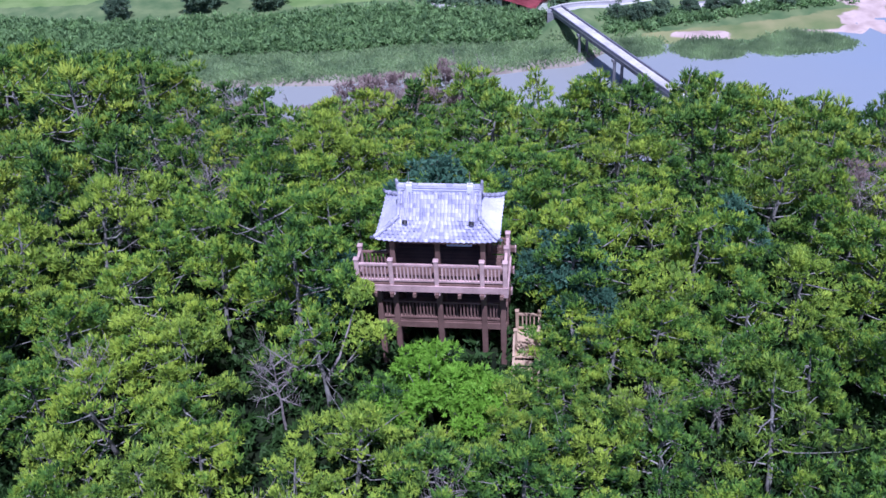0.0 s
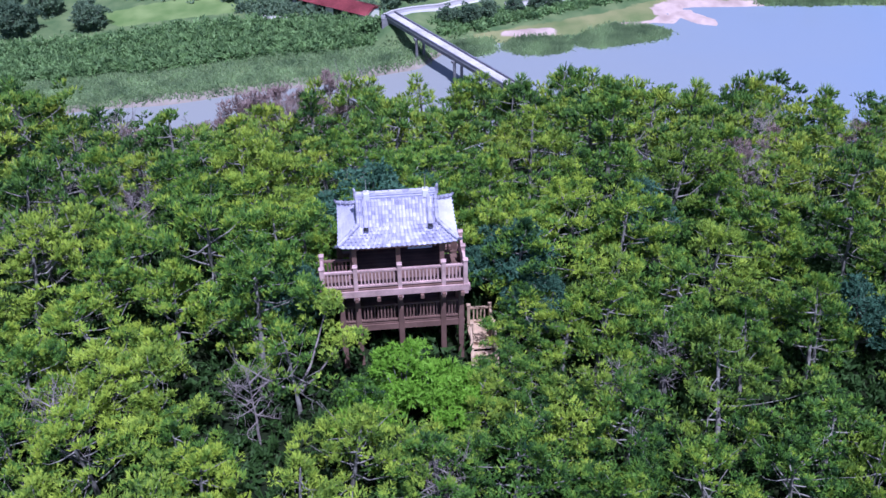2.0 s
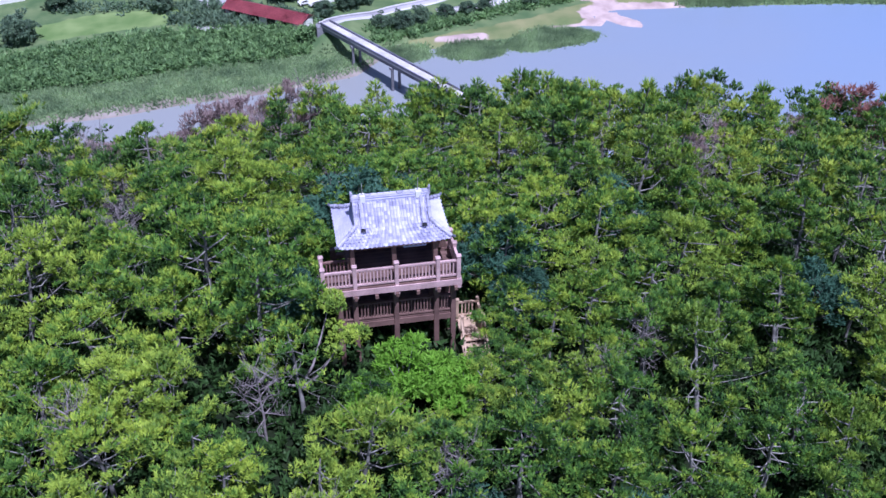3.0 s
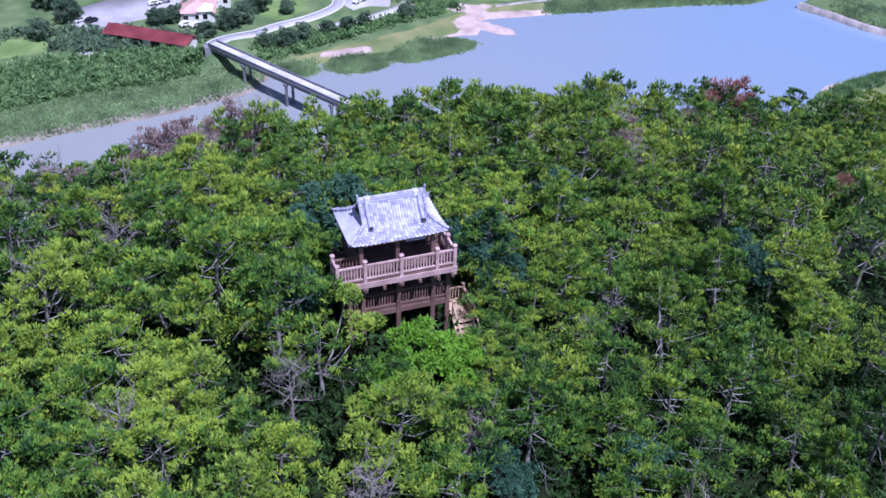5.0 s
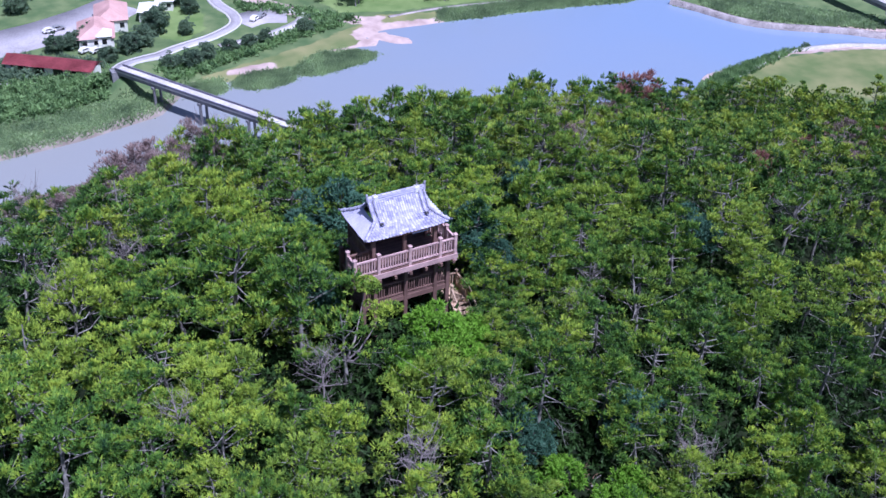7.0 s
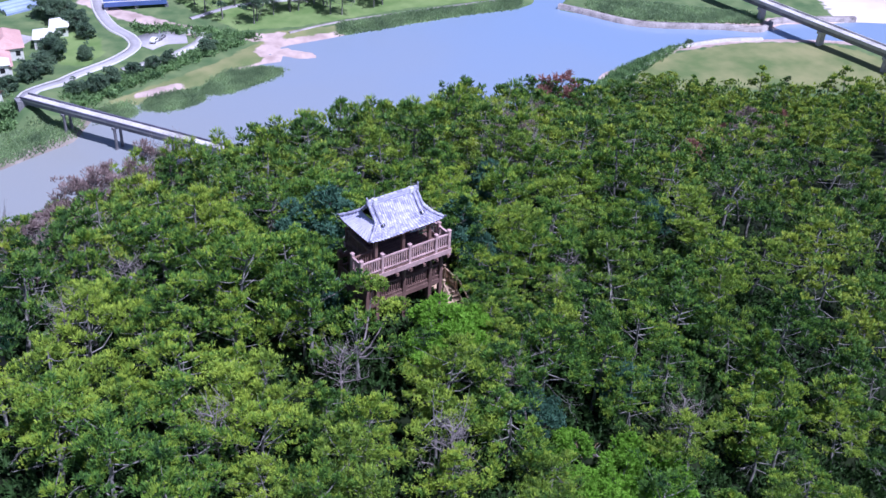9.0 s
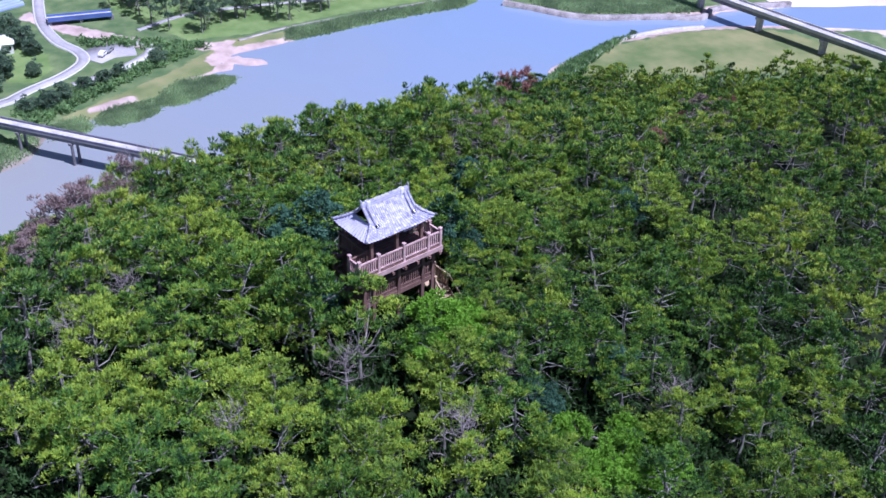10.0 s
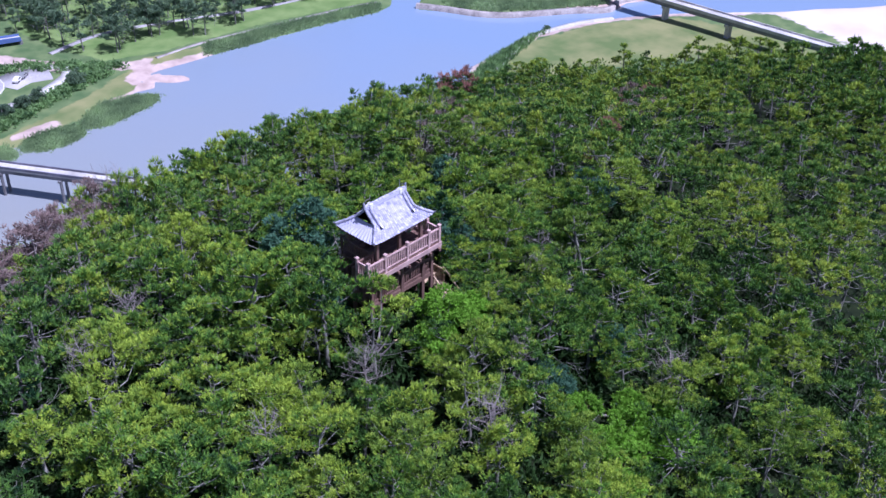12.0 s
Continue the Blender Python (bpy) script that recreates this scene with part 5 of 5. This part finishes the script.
# road bridge over the river mouth
road_bridge = thing("bridge", "long pale concrete road bridge on wall piers over the river mouth", "bridge")
CA, CB = spot(154.0, 118, -40.4), spot(155.5, 8, -40.4)
part("deck", beam(CA, CB, 2.4, 0.26), CONCRETE, road_bridge)
part("girder", beam(CA - Vector((0, 0, 0.55)), CB - Vector((0, 0, 0.55)), 1.6, 0.8), DARK_CONCRETE, road_bridge)
for s in (-1.15, 1.15):
    part("parapet", beam(CA + Vector((s, 0, 0.3)), CB + Vector((s, 0, 0.3)), 0.12, 0.36), CONCRETE, road_bridge)
for y in (93.8, 78.4, 63, 47.6, 32):
    c = spot(154.0 + (118 - y) / 110 * 1.5, y, -45)
    bm = bmesh.new()
    box(c.x - 0.75, c.y - 0.4, WATER_Z - 1.5, c.x + 0.75, c.y + 0.4, CA.z - 1.25, bm, 0.08)
    box(c.x - 1.1, c.y - 0.5, CA.z - 1.4, c.x + 1.1, c.y + 0.5, CA.z - 0.94, bm, 0.05)
    part("pier", bm, CONCRETE, road_bridge, "pale concrete wall pier")

# small blue bridge over the creek
blue = thing("bridge", "small blue steel bridge over the creek", "bridge")
DA, DB = spot(36.6, 163.2, -43.2), spot(47.8, 158.9, -43.2)
part("deck", beam(DA, DB, 1.6, 0.25), CONCRETE, blue)
for s in (-0.8, 0.8):
    part("girder", beam(DA + Vector((0.3 * s, s, 0.1)), DB + Vector((0.3 * s, s, 0.1)), 0.15, 0.8), BLUE_PAINT, blue, "blue painted side girder")
for t in (0.02, 0.5, 0.98):
    c = DA.lerp(DB, t)
    part("pier", box(c.x - 0.3, c.y - 0.7, WATER_Z - 1, c.x + 0.3, c.y + 0.7, DA.z - 0.1), DARK_CONCRETE, blue)

# quay along the far bank
strip("quay_wall", curve_line([(119.6, 120), (122.4, 115), (128.6, 104), (143.6, 94.9), (150.3, 90.2), (158.5, 91.8), (175, 85)]), 1.0, WATER_Z + 0.95, QUAY, "brown-grey sloping stone quay wall", "quay", 1.6)


def house(at, turn, w, d, h, roof_h, roof_mat, label, windows=3):
    t = thing("house", label, "house", (*site(*at[:2]), at[2]), turn)
    t.scale = (0.9, 0.9, 0.9)
    part("wall", box(-w / 2, -d / 2, -0.6, w / 2, d / 2, h), PLASTER, t)
    bm = bmesh.new()
    o = 0.35
    v = [bm.verts.new(p) for p in ((-w / 2 - o, -d / 2 - o, h), (w / 2 + o, -d / 2 - o, h), (w / 2 + o, d / 2 + o, h), (-w / 2 - o, d / 2 + o, h), (0, -d / 2 + w * 0.3, h + roof_h), (0, d / 2 - w * 0.3, h + roof_h))]
    for q in ((0, 1, 4), (1, 2, 5, 4), (2, 3, 5), (3, 0, 4, 5), (3, 2, 1, 0)):
        bm.faces.new([v[k] for k in q])
    part("roof", bm, roof_mat, t)
    for i in range(windows):
        x = -w / 2 + w * (i + 0.5) / windows
        win = part("window", box(x - 0.4, -d / 2 - 0.03, h * 0.35, x + 0.4, -d / 2 + 0.05, h * 0.75), BLACK, t, "dark window pane")
        part("frame", box(x - 0.46, -d / 2 - 0.02, h * 0.35 - 0.07, x + 0.46, -d / 2 + 0.04, h * 0.35), PLASTER, win)
    part("door", box(w / 2 - 0.03, -0.5, 0, w / 2 + 0.05, 0.5, min(h * 0.8, 1.6)), BLACK, t)
    return t


house((10.5, 145, LAND), -12, 6.0, 8.0, 1.9, 1.8, PINK_ROOF, "white house with a broad faded pink roof")
house((14.5, 151, LAND), -12, 5.5, 8.0, 2.4, 1.7, PINK_ROOF, "larger white house with a faded pink roof")
house((11.2, 141.6, LAND), -12, 2.2, 2.6, 2.4, 0.8, PLASTER, "white entrance block of the pink-roofed house", 1)
house((21.5, 151.5, LAND), -20, 3.5, 4.5, 2.0, 0.7, PLASTER, "small white flat house behind the trees", 2)
house((25.5, 155.5, LAND), -20, 3.0, 4.0, 2.0, 0.7, PLASTER, "small white outbuilding behind the trees", 2)
house((48.5, 177, LAND), 30, 2.6, 2.6, 1.8, 0.7, BLUE_SHEET, "small hut with a blue roof in the park", 1)

shed = thing("shed", "long low shed with a red sheet roof and pale side", "shed", (*site(1.2, 134.3), LAND), -36)
part("wall", box(-7.0, -1.5, -0.6, 7.0, 1.6, 1.5), PLASTER, shed)
bm = bmesh.new()
v = [bm.verts.new(p) for p in ((-7.3, -2.0, 1.45), (7.3, -2.0, 1.45), (7.3, 0.1, 2.35), (-7.3, 0.1, 2.35), (7.3, 2.1, 1.45), (-7.3, 2.1, 1.45))]
for q in ((0, 1, 2, 3), (3, 2, 4, 5)):
    bm.faces.new([v[k] for k in q])
part("roof", thick(bm, 0.08), RED_ROOF, shed, "dull red sheet roof")
for x in (-4.5, -1.5, 1.5, 4.5):
    part("opening", box(x - 0.8, -1.54, 0.1, x + 0.8, -1.45, 1.2), BLACK, shed)
far_shed = thing("shed", "far shed with a red roof beyond the fields", "shed", (*site(-44, 152), LAND), 15)
part("wall", box(-4, -2, -0.5, 4, 2, 1.6), PLASTER, far_shed)
part("roof", box(-4.3, -2.3, 1.62, 4.3, 2.3, 1.95), RED_ROOF, far_shed)
for i, (x, y, w, d) in enumerate(((24, 173, 9, 5), (33, 178, 7, 4))):
    g = thing("greenhouse", "pale blue sheeted greenhouse", "greenhouse", (*site(x, y), LAND), 10)
    bm = bmesh.new()
    for k in range(3):
        rod((-w / 2, (k - 1) * d / 3, 0), (w / 2, (k - 1) * d / 3, 0), d / 6, None, 14, bm)
    part("cover", bm, BLUE_SHEET, g)
    for k in range(3):
        part("end_frame", box(-w / 2 - 0.06, (k - 1) * d / 3 - d / 7, -0.3, -w / 2 - 0.005, (k - 1) * d / 3 + d / 7, 0.5), METAL, g)


def car(at, turn, paint, label):
    t = thing("car", label, "car", (*site(*at[:2]), at[2]), turn, "parked cars")
    t.scale = (0.9, 0.9, 0.9)
    bm = bmesh.new()
    prof = [(-1.2, 0.2), (-1.22, 0.5), (-1.05, 0.58), (-0.75, 0.86), (0.25, 0.88), (0.62, 0.58), (1.15, 0.5), (1.22, 0.25), (1.2, 0.2)]
    a = [bm.verts.new((x, -0.5, z)) for x, z in prof]
    b = [bm.verts.new((x, 0.5, z)) for x, z in prof]
    bm.faces.new(a)
    bm.faces.new(b[::-1])
    for k in range(len(prof)):
        q = (k + 1) % len(prof)
        bm.faces.new((a[k], b[k], b[q], a[q]))
    bmesh.ops.recalc_face_normals(bm, faces=bm.faces[:])
    part("body", bm, paint, t)
    for y in (-0.505, 0.505):
        bm = bmesh.new()
        bm.faces.new([bm.verts.new((x, y, z)) for x, z in ((-0.8, 0.6), (0.5, 0.6), (0.2, 0.82), (-0.7, 0.82))])
        part("window", thick(bm, 0.01), BLACK, t)
    for x in (-0.75, 0.75):
        for y in (-0.46, 0.46):
            part("wheel", rod((x, y - 0.07, 0.21), (x, y + 0.07, 0.21), 0.21, None, 12), BLACK, t)
    return t


Z = LAND + 0.13
for x, y, a, paint, label in ((-9.4, 147.0, 30, WHITE_PAINT, "white van parked beside the shed"), (-7.6, 146.2, 30, BLACK, "dark car parked beside the shed"), (3.6, 151.4, 10, WHITE_PAINT, "white car in the car park"), (5.2, 151.9, 10, GREY_PAINT, "silver car in the car park"),
                              (7.5, 140.0, 25, WHITE_PAINT, "white car by the house"), (9.2, 139.2, 25, WHITE_PAINT, "white car by the house"), (38.6, 142.2, 40, WHITE_PAINT, "white car on the lay-by"), (40.2, 143.2, 40, GREY_PAINT, "silver car on the lay-by")):
    car((x, y, Z), a, paint, label)
wall = thing("low_wall", "low white wall at the end of the loop road", "wall", (*site(48.6, 140.6), LAND), -35)
part("panel", box(-1.6, -0.5, -0.3, 1.6, -0.3, 0.5, bevel=0.03), PLASTER, wall)
part("slab", box(-1.7, -0.28, -0.3, 1.7, 0.9, 0.22, bevel=0.03), PLASTER, wall)
